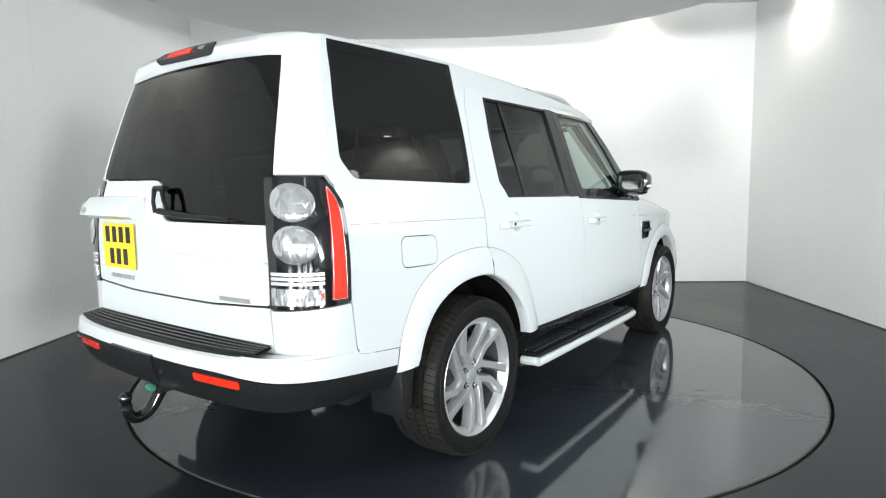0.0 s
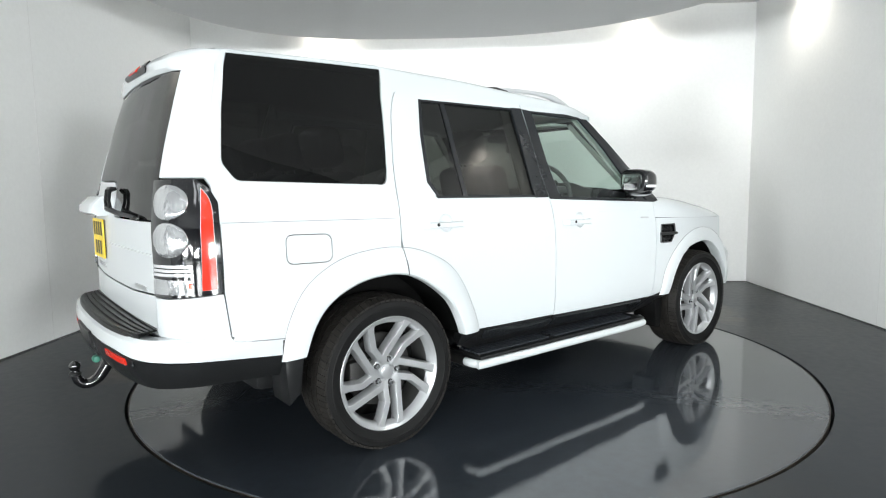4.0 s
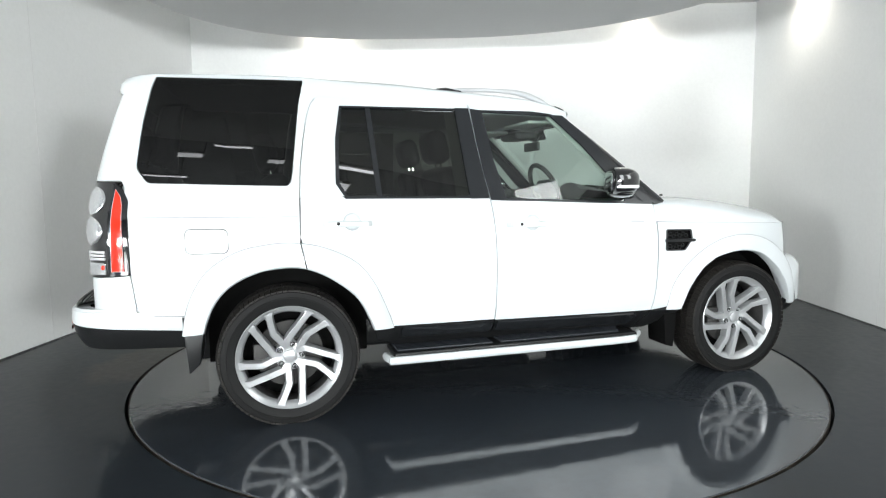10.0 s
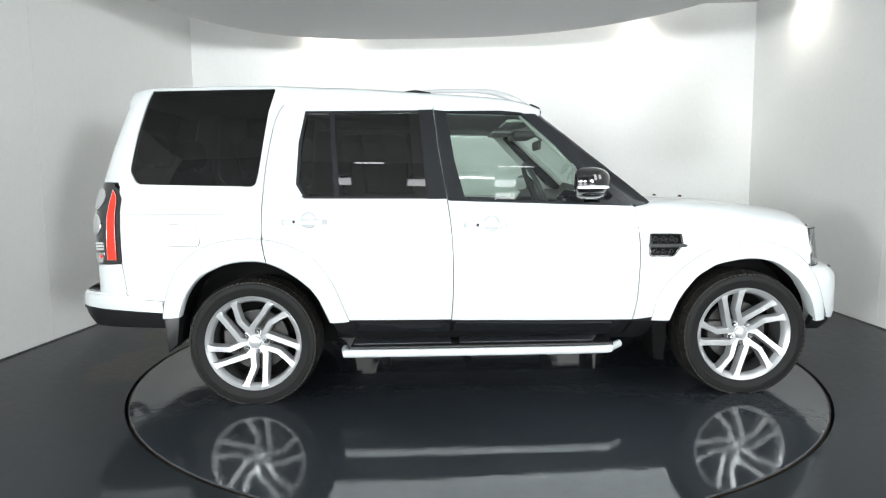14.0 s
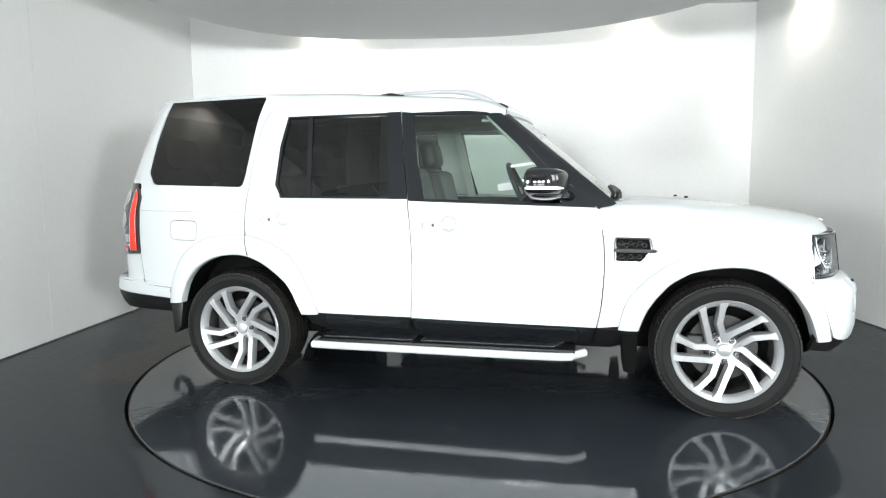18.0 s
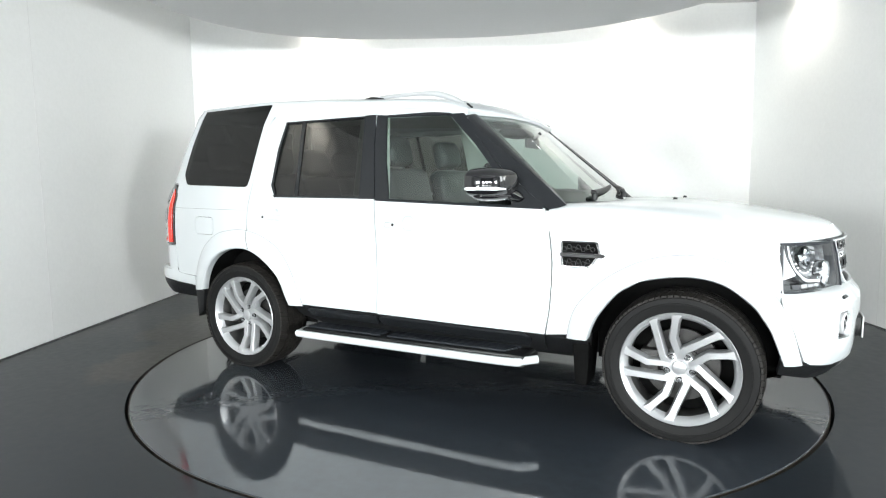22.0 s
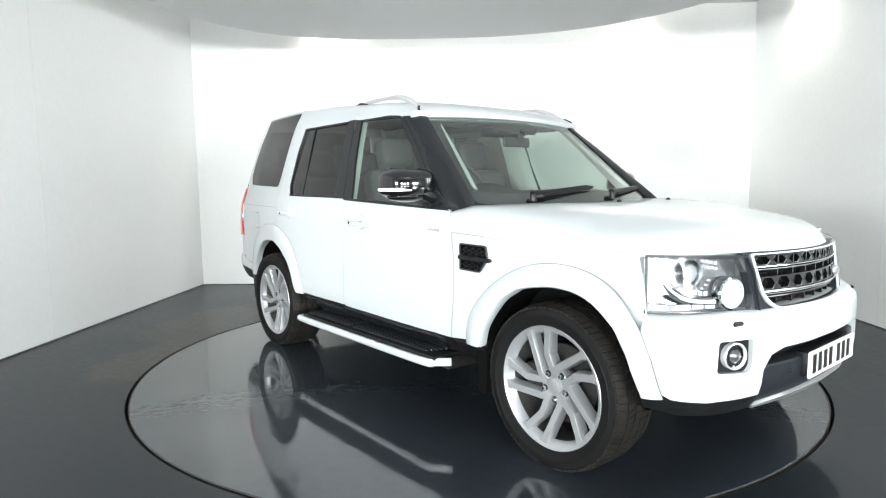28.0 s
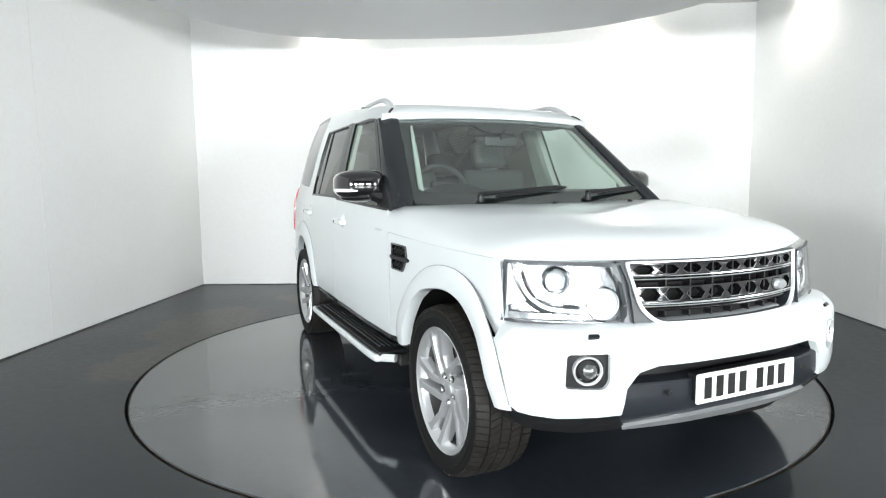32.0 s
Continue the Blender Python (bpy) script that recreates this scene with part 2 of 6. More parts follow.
TABLE_TOP = floor_material("dark_grey_epoxy_table", (0.0290, 0.0355, 0.0440), 1.0)


# ---------------------------------------------------------------- mesh helpers
def part(name, bm, mat, parent, label="", smooth=35):
    me = bpy.data.meshes.new(name)
    bm.to_mesh(me)
    bm.free()
    me.materials.append(mat)
    if smooth:
        me.polygons.foreach_set("use_smooth", [True] * len(me.polygons))
        me.set_sharp_from_angle(angle=radians(smooth))
    ob = new(name, me)
    ob.parent = parent
    if label:
        tagged(ob, label)
    return ob


def thing(name, label, category, group="", kind=""):
    return tagged(new(name), label, category, group, kind)


def curve_fn(xs, ys):
    """Smooth monotone curve through a few points."""
    xs, ys = list(xs), list(ys)
    n = len(xs)
    d = [(ys[i + 1] - ys[i]) / (xs[i + 1] - xs[i]) for i in range(n - 1)]
    m = [d[0]] + [0 if d[i - 1] * d[i] <= 0 else 2 * d[i - 1] * d[i] / (d[i - 1] + d[i]) for i in range(1, n - 1)] + [d[-1]]

    def f(x):
        if x <= xs[0]:
            return ys[0] + m[0] * (x - xs[0])
        if x >= xs[-1]:
            return ys[-1] + m[-1] * (x - xs[-1])
        i = 0
        while x > xs[i + 1]:
            i += 1
        h = xs[i + 1] - xs[i]
        t = (x - xs[i]) / h
        return ((1 + 2 * t) * (1 - t) ** 2 * ys[i] + t * (1 - t) ** 2 * h * m[i]
                + t * t * (3 - 2 * t) * ys[i + 1] + t * t * (t - 1) * h * m[i + 1])
    return f


def smooth_line(pts, n=6, closed=False):
    """Catmull-Rom through the points."""
    P = [Vector(p) for p in pts]
    k = len(P)
    out = []
    for i in range(k if closed else k - 1):
        g = (lambda j: P[j % k]) if closed else (lambda j: P[max(0, min(k - 1, j))])
        a, b, c, d = g(i - 1), g(i), g(i + 1), g(i + 2)
        for j in range(n):
            t = j / n
            out.append(0.5 * (2 * b + (c - a) * t + (2 * a - 5 * b + 4 * c - d) * t * t + (3 * b - a - 3 * c + d) * t ** 3))
    if not closed:
        out.append(P[-1])
    return [tuple(p) for p in out]


def rounded(pts, r, n=4):
    """A closed outline with its corners rounded; r is one radius or one for each corner."""
    k = len(pts)
    rs = [r] * k if isinstance(r, (int, float)) else r
    out = []
    for i in range(k):
        p, a, b = Vector(pts[i]), Vector(pts[i - 1]), Vector(pts[(i + 1) % k])
        u, v = (a - p), (b - p)
        q = min(rs[i], u.length * 0.48, v.length * 0.48)
        if q < 1e-4:
            out.append(tuple(p))
            continue
        u, v = u.normalized() * q, v.normalized() * q
        for j in range(n + 1):
            t = j / n
            out.append(tuple((p + u) * (1 - t) ** 2 + p * 2 * t * (1 - t) + (p + v) * t * t))
    return out


def panel(outline, f, out, depth=0.018, step=0.08, holes=()):
    """A sheet with that outline (and holes) in two parameters, laid on the surface f(a, b), with turned-in edges.
    out: a way that points roughly outwards."""
    bm = bmesh.new()
    edges = []
    for loop in (outline, *holes):
        vs = [bm.verts.new((p[0], p[1], 0)) for p in loop]
        edges += [bm.edges.new((vs[i - 1], vs[i])) for i in range(len(vs))]
    bmesh.ops.triangle_fill(bm, use_beauty=True, use_dissolve=False, edges=edges)
    for ax in (0, 1):
        lo, hi = min(p[ax] for p in outline), max(p[ax] for p in outline)
        k = int((hi - lo) / step)
        for i in range(1, k + 1):
            c = lo + (hi - lo) * i / (k + 1)
            no = (1, 0, 0) if ax == 0 else (0, 1, 0)
            bmesh.ops.bisect_plane(bm, geom=bm.verts[:] + bm.edges[:] + bm.faces[:], dist=1e-5,
                                   plane_co=(c if ax == 0 else 0, c if ax == 1 else 0, 0), plane_no=no)
    for v in bm.verts:
        v.co = f(v.co.x, v.co.y)
    bmesh.ops.remove_doubles(bm, verts=bm.verts[:], dist=1e-5)
    bm.normal_update()
    way = out if callable(out) else (lambda p, o=Vector(out): o)
    if sum(fc.normal.dot(way(fc.calc_center_median())) * fc.calc_area() for fc in bm.faces) < 0:
        bmesh.ops.reverse_faces(bm, faces=bm.faces[:])
        bm.normal_update()
    if depth:
        rim(bm, depth)
    return bm


def rim(bm, depth):
    """Turn the open edges inwards, with a small rounded shoulder."""
    edge = [e for e in bm.edges if e.is_boundary]
    ring = {v: (v.normal.copy(), v.co.copy()) for e in edge for v in e.verts}
    made = {v: bm.verts.new(co - no * depth) for v, (no, co) in ring.items()}
    for e in edge:
        fc = e.link_faces[0]
        a, b = next((l.vert, l.link_loop_next.vert) for l in fc.loops if l.edge == e)
        bm.faces.new((b, a, made[a], made[b]))


def loft(rows, closed_u=False, closed_v=False, caps=False):
    """Quads between rows of points, all of one length."""
    bm = bmesh.new()
    V = [[bm.verts.new(p) for p in row] for row in rows]
    n, m = len(V), len(V[0])
    for i in range(n if closed_u else n - 1):
        for j in range(m if closed_v else m - 1):
            q = [V[i][j], V[i][(j + 1) % m], V[(i + 1) % n][(j + 1) % m], V[(i + 1) % n][j]]
            if len({tuple(v.co) for v in q}) > 2:
                bm.faces.new(q)
    if caps:
        bm.faces.new(V[0][::-1])
        bm.faces.new(V[-1])
    bmesh.ops.remove_doubles(bm, verts=bm.verts[:], dist=1e-6)
    if caps:
        bmesh.ops.recalc_face_normals(bm, faces=bm.faces[:])
    return bm


def face_out(bm, out):
    bm.normal_update()
    if sum(fc.normal.dot(Vector(out)) * fc.calc_area() for fc in bm.faces) < 0:
        bmesh.ops.reverse_faces(bm, faces=bm.faces[:])
    return bm


def box(lo, hi, bevel=0.0, seg=2, m=None):
    bm = bmesh.new()
    bmesh.ops.create_cube(bm, size=1)
    for v in bm.verts:
        v.co = Vector([l + (h - l) * (c + 0.5) for l, h, c in zip(lo, hi, v.co)])
    if bevel:
        bmesh.ops.bevel(bm, geom=bm.edges[:] + bm.verts[:], offset=bevel, segments=seg, affect="EDGES", profile=0.5)
    if m is not None:
        bm.transform(m)
    return bm


def lathe(profile, n=32, axis="y", m=None):
    """Turn (radius, along) pairs round the axis."""
    rows = []
    for i in range(n):
        a = 2 * math.pi * i / n
        c, s = math.cos(a), math.sin(a)
        rows.append([(r * c, h, r * s) if axis == "y" else (r * c, r * s, h) if axis == "z" else (h, r * c, r * s) for r, h in profile])
    bm = loft(rows, closed_u=True)
    bmesh.ops.recalc_face_normals(bm, faces=bm.faces[:])
    if m is not None:
        bm.transform(m)
    return bm


def tube(pts, r, n=8, flat=1.0):
    """A bar along the points; r one radius or one for each point."""
    P = [Vector(p) for p in pts]
    rows = []
    up = Vector((0, 0, 1))
    for i, p in enumerate(P):
        d = (P[min(i + 1, len(P) - 1)] - P[max(i - 1, 0)]).normalized()
        u = d.cross(up)
        u = u.normalized() if u.length > 1e-3 else Vector((1, 0, 0))
        w = u.cross(d)
        q = r if isinstance(r, (int, float)) else r[i]
        rows.append([tuple(p + q * (math.cos(2 * math.pi * k / n) * u + flat * math.sin(2 * math.pi * k / n) * w)) for k in range(n)])
    return loft(rows, closed_v=True, caps=True)


def join(*bms):
    out = bmesh.new()
    me = bpy.data.meshes.new("scratch")
    for b in bms:
        b.to_mesh(me)
        b.free()
        out.from_mesh(me)
    bpy.data.meshes.remove(me)
    return out


def slab(outline, lo, hi, axis="x", bevel=0.0):
    """A plate: an outline in the two other axes, from lo to hi along the axis."""
    place = {"x": lambda a, b, h: (h, a, b), "y": lambda a, b, h: (a, h, b), "z": lambda a, b, h: (a, b, h)}[axis]
    bm = bmesh.new()
    top = [bm.verts.new(place(a, b, hi)) for a, b in outline]
    low = [bm.verts.new(place(a, b, lo)) for a, b in outline]
    n = len(outline)
    bm.faces.new(top)
    bm.faces.new(low[::-1])
    for i in range(n):
        bm.faces.new((top[i], low[i], low[(i + 1) % n], top[(i + 1) % n]))
    bmesh.ops.recalc_face_normals(bm, faces=bm.faces[:])
    if bevel:
        es = [e for e in bm.edges if abs(e.calc_face_angle(0)) > 0.6]
        bmesh.ops.bevel(bm, geom=es, offset=bevel, segments=2, affect="EDGES", profile=0.5)
    bmesh.ops.triangulate(bm, faces=[f for f in bm.faces if len(f.verts) > 4])
    return bm


# ---------------------------------------------------------------- the room
ROOM_X, BACK_Y, ROOM_H = 3.5, 3.33, 3.42


def structure(name, bm, mat, label, category, smooth=0):
    ob = part(name, bm, mat, None, "", smooth)
    return tagged(ob, label, category, "", "structure")


def build_room():
    # floor with a round hole for the table
    bm = bmesh.new()
    n = 128
    inner = [bm.verts.new(((TABLE_R + 0.017) * math.cos(2 * math.pi * i / n), (TABLE_R + 0.017) * math.sin(2 * math.pi * i / n), 0)) for i in range(n)]
    sq = []
    for i in range(n):
        a = 2 * math.pi * i / n
        c, s = math.cos(a), math.sin(a)
        k = min(3.49 / max(abs(c), 1e-6), 3.32 / max(abs(s), 1e-6))
        sq.append(bm.verts.new((k * c, k * s, 0)))
    for i in range(n):
        j = (i + 1) % n
        bm.faces.new((inner[i], sq[i], sq[j], inner[j]))
    low = [bm.verts.new((v.co.x, v.co.y, -0.05)) for v in inner]
    for i in range(n):
        j = (i + 1) % n
        bm.faces.new((inner[j], low[j], low[i], inner[i]))
    # the four squared corners of the sheet, then the hall in front
    for sx in (-1, 1):
        for sy in (-1, 1):
            vs = [v for v in sq if abs(abs(v.co.x) - 3.49) < 1e-4 and v.co.x * sx > 0 and v.co.y * sy > 0]
            ws = [v for v in sq if abs(abs(v.co.y) - 3.32) < 1e-4 and v.co.x * sx > 0 and v.co.y * sy > 0]
            a, b = max(vs, key=lambda v: abs(v.co.y)), max(ws, key=lambda v: abs(v.co.x))
            c = bm.verts.new((3.49 * sx, 3.32 * sy, 0))
            bm.faces.new((a, c, b) if sx * sy > 0 else (b, c, a))
    face_out(bm, (0, 0, 1))
    structure("floor", bm, FLOOR, "glossy dark grey epoxy floor with damp patches", "floor")
    structure("floor_hall", box((-8, -20, -0.1), (8, -3.32, 0.0)), FLOOR, "dark grey epoxy floor of the hall in front", "floor")
    structure("floor_pit", lathe([(0.001, -0.06), (TABLE_R + 0.1, -0.06)], 64, "z"), GAP_BLACK, "dark pit under the round table", "pit")
    structure("wall_back", box((-ROOM_X - 0.15, BACK_Y, -0.1), (ROOM_X + 0.15, BACK_Y + 0.15, ROOM_H)), WALL_PAINT, "white painted back wall", "wall")
    structure("wall_left", box((-ROOM_X - 0.15, -3.7, -0.1), (-ROOM_X, BACK_Y, ROOM_H)), WALL_PAINT, "white painted side wall with a joint", "wall")
    structure("wall_right", box((ROOM_X, -3.7, -0.1), (ROOM_X + 0.15, BACK_Y, ROOM_H)), WALL_PAINT, "white painted side wall", "wall")
    for side_name, jx, jy in (("left", -ROOM_X, 0.44), ("right", ROOM_X, 0.86)):
        lo, hi = min(jx, jx - math.copysign(0.0015, jx)), max(jx, jx - math.copysign(0.0015, jx))
        structure("trim_joint_" + side_name, box((lo, jy - 0.0035, 0.0), (hi, jy + 0.0035, ROOM_H)), JOINT_FILL, "thin pale filled joint down the wall", "trim")
    structure("trim_floor_edge_left", box((-ROOM_X, -3.68, 0.0), (-ROOM_X + 0.006, BACK_Y, 0.009)), FLOOR_EDGE, "thin dark joint where wall meets floor", "trim")
    structure("trim_floor_edge_right", box((ROOM_X - 0.006, -3.68, 0.0), (ROOM_X, BACK_Y, 0.009)), FLOOR_EDGE, "thin dark joint where wall meets floor", "trim")
    structure("trim_floor_edge_back", box((-ROOM_X + 0.006, BACK_Y - 0.006, 0.0), (ROOM_X - 0.006, BACK_Y, 0.009)), FLOOR_EDGE, "thin dark joint where wall meets floor", "trim")
    structure("ceiling", box((-ROOM_X - 0.15, -3.7, ROOM_H), (ROOM_X + 0.15, BACK_Y + 0.15, ROOM_H + 0.12)), CEILING_PAINT, "flat painted ceiling", "ceiling")
    # dropped round ceiling
    pts = []
    for i in range(160):
        a = 2 * math.pi * i / 160
        c, s = math.cos(a), math.sin(a)
        p = 3.1 if c < 0 else 2.1
        k = (abs(c / 2.75) ** p + abs(s / 2.63) ** p) ** (-1 / p)
        pts.append((-0.1 + k * c, -0.05 + k * s))
    structure("ceiling_drop", slab(pts, 2.90, 3.0, "z", 0.006), CEILING_PAINT, "lowered round ceiling panel above the turntable", "ceiling")
    # hall behind the camera
    structure("wall_hall_far", box((-8, -20.2, -0.1), (8, -20, 6)), HALL_GREY, "grey clad wall of the hall", "wall")
    structure("wall_hall_left", box((-8.2, -20.2, -0.1), (-8, -3.55, 6)), HALL_GREY, "grey clad wall of the hall", "wall")
    structure("wall_hall_right", box((8, -20.2, -0.1), (8.2, -3.55, 6)), HALL_GREY, "grey clad wall of the hall", "wall")
    structure("wall_hall_front", join(box((-8.2, -3.7, -0.1), (-ROOM_X - 0.15, -3.55, 6)), box((ROOM_X + 0.15, -3.7, -0.1), (8.2, -3.55, 6)),
                                      box((-ROOM_X - 0.15, -3.7, ROOM_H + 0.12), (ROOM_X + 0.15, -3.55, 6))), HALL_GREY, "grey wall round the studio opening", "wall")
    structure("ceiling_hall", box((-8.2, -20.2, 6), (8.2, -3.55, 6.15)), HALL_GREY, "grey roof lining of the hall", "ceiling")


build_room()

table = thing("turntable", "round turntable flush with the floor, dark grey epoxy", "turntable")
part("top_plate", lathe([(0.001, 0.0), (TABLE_R * 0.5, 0.0), (TABLE_R - 0.009, 0.0), (TABLE_R - 0.005, -0.004), (TABLE_R - 0.005, -0.04)], 160, "z"), TABLE_TOP, table)
part("edge_band", lathe([(TABLE_R - 0.0045, -0.003), (TABLE_R - 0.0005, -0.002), (TABLE_R - 0.0005, -0.04)], 160, "z"), RIM_RUST, table, "worn steel edge band")

# ---------------------------------------------------------------- the car: x forward from the rear axle, y to its left, z up
car = thing("car", "white large estate off-road car with dark rear windows", "car")

WIDTH = curve_fn((-0.97, -0.90, -0.82, -0.70, -0.46, 0.0, 0.3, 0.8, 1.6, 2.3, 2.9, 3.25, 3.42),
                 (0.72, 0.79, 0.838, 0.855, 0.880, 0.920, 0.935, 0.945, 0.945, 0.925, 0.900, 0.862, 0.80))
LEAN = curve_fn((0.30, 0.42, 0.55, 0.95, 1.10, 1.265, 1.70, 1.85, 1.95), (-0.035, -0.02, 0.0, 0.0, -0.012, -0.060, -0.190, -0.257, -0.32))
BACK = curve_fn((0.5, 1.05, 1.3, 1.6, 1.75, 1.85), (0.0, 0.0, 0.035, 0.11, 0.155, 0.19))


def side(s, off=0.0):
    return lambda x, z: Vector((x, s * (WIDTH(x) + LEAN(z) + off), z))


def glazed(s, z0, z1, off):
    """Side glass: evenly bowed between two heights."""
    zm = (z0 + z1) / 2
    a, b, c = LEAN(z0), LEAN(zm), LEAN(z1)
    w0 = WIDTH
    def f(x, z):
        t = (z - z0) / (z1 - z0)
        lean = a * (1 - t) * (1 - 2 * t) + b * 4 * t * (1 - t) + c * t * (2 * t - 1)
        return Vector((x, s * (w0(x) + lean + off), z))
    return f


class Plan:
    """A line in plan from the car's middle round its corner, by its length."""

    def __init__(self, pts):
        self.p = [Vector((a, b)) for a, b in smooth_line(pts, 8)]
        self.s = [0.0]
        for a, b in zip(self.p, self.p[1:]):
            self.s.append(self.s[-1] + (b - a).length)

    def at(self, s):
        s = min(max(s, 0.0), self.s[-1] - 1e-6)
        i = 0
        while self.s[i + 1] < s:
            i += 1
        t = (s - self.s[i]) / (self.s[i + 1] - self.s[i])
        p, d = self.p[i].lerp(self.p[i + 1], t), (self.p[i + 1] - self.p[i]).normalized()
        return p, d

    def by_y(self, y):
        for i in range(len(self.p) - 1):
            if self.p[i].y <= y <= self.p[i + 1].y:
                return self.s[i] + (y - self.p[i].y) / max(1e-9, self.p[i + 1].y - self.p[i].y) * (self.s[i + 1] - self.s[i])
        return self.s[-1]


REAR = Plan([(-0.985, 0), (-0.980, 0.35), (-0.969, 0.60), (-0.960, 0.70), (-0.920, 0.785), (-0.835, 0.836), (-0.70, 0.855), (-0.46, 0.880)])
FRONT_BUMPER = Plan([(3.690, 0), (3.672, 0.28), (3.608, 0.58), (3.557, 0.70), (3.485, 0.818), (3.41, 0.871), (3.31, 0.893)])
REAR_BUMPER = Plan([(-1.135, 0), (-1.125, 0.35), (-1.09, 0.62), (-1.035, 0.75), (-0.93, 0.820), (-0.80, 0.852), (-0.52, 0.879)])


def rear(off=0.0):
    """(s, z) on the tail; s is signed, positive to the car's left."""
    def f(s, z):
        p, d = REAR.at(abs(s))
        n = Vector((-d.y, d.x)) if d.x > 0 else Vector((-1, 0))
        n = Vector((-abs(d.y), abs(d.x)))
        p = p + n * off
        k = 1 + LEAN(z) / 0.845
        return Vector((p.x + BACK(z), (1 if s >= 0 else -1) * p.y * k, z))
    return f


def bumper(plan, sign, inset, off=0.0):
    def f(s, z):
        p, d = plan.at(abs(s))
        n = Vector((sign * abs(d.y), abs(d.x)))
        p = p + n * (off - inset(z))
        return Vector((p.x, (1 if s >= 0 else -1) * p.y, z))
    return f


def mirror_y(pts):
    return [(-a, b) for a, b in pts]


# arches: outer seam and inner lip, from the rear foot over the top to the front foot
ARCH_R_OUT = smooth_line([(-0.530, 0.505), (-0.493, 0.672), (-0.405, 0.825), (-0.259, 0.924), (-0.10, 0.962), (0.055, 0.966), (0.21, 0.932), (0.363, 0.851), (0.460, 0.727), (0.528, 0.573), (0.560, 0.480)], 4)
ARCH_R_IN = smooth_line([(-0.422, 0.515), (-0.374, 0.645), (-0.291, 0.745), (-0.163, 0.812), (-0.037, 0.836), (0.086, 0.830), (0.208, 0.780), (0.330, 0.690), (0.385, 0.620), (0.419, 0.550), (0.449, 0.478)], 4)
ARCH_F_OUT = smooth_line([(2.331, 0.452), (2.367, 0.598), (2.453, 0.714), (2.576, 0.812), (2.73, 0.885), (2.905, 0.912), (3.07, 0.890), (3.20, 0.825), (3.30, 0.715), (3.36, 0.58), (3.40, 0.43)], 4)
ARCH_F_IN = smooth_line([(2.438, 0.452), (2.485, 0.572), (2.582, 0.697), (2.650, 0.745), (2.723, 0.780), (2.904, 0.806), (3.062, 0.779), (3.187, 0.692), (3.235, 0.630), (3.275, 0.564), (3.325, 0.425)], 4)


FLARE_OUT = curve_fn((2.0, 2.95, 3.1, 3.2, 3.31, 3.36, 3.41), (0.0, 0.0, 0.008, 0.022, 0.050, 0.064, 0.073))


def build_flare(s, outer, inner, cut):
    n = len(outer)

    def strip(i0, i1):
        rows = []
        for i in range(i0, i1):
            o, q = Vector(outer[i]), Vector(inner[i])
            pts = []
            for t, off in ((0.0, 0.002), (0.12, 0.012), (0.55, 0.023), (0.94, 0.021), (1.0, 0.011)):
                p = o.lerp(q, t)
                pts.append(side(s, off + FLARE_OUT(p.x))(*p))
            a, b, c, e, f = pts
            h = side(s, -0.035)(*q)
            rows.append([a, b, c, e, f, h])
        return face_out(loft(rows), (0, s, 0))
    if cut:
        # the seam between body and door runs on across the flare
        t = 0.5
        outer, inner = list(outer), list(inner)
        for line in (outer, inner):
            a, b = Vector(line[cut - 1]), Vector(line[cut])
            p = a.lerp(b, t)
            d = (b - a).normalized() * 0.003
            line[cut:cut] = [tuple(p - d), tuple(p + d)]
        n += 2
        part("arch_flare", strip(0, cut + 1), PAINT, car)
        part("arch_flare", strip(cut + 1, n), PAINT, car)
    else:
        part("arch_flare", strip(0, n), PAINT, car)
    # grey bead standing in for the shadow gap round the flare
    part("flare_gap_line", tube([side(s, 0.0)(*o) for o in ARCH_R_OUT] if cut else [side(s, FLARE_OUT(o[0]))(*o) for o in outer], 0.0024, 5), GAP_LINE, car)
    # liner inside the arch
    rows = []
    for p in inner:
        rows.append([side(s, -0.02)(*p), (p[0], s * 0.76, p[1] + 0.005), (p[0], s * 0.665, p[1] + 0.005), (p[0], s * 0.655, p[1] - 0.02), (p[0], s * 0.655, 0.30)])
    part("wheel_arch_liner", loft(rows), DEEP_BLACK, car, "black plastic arch lining")


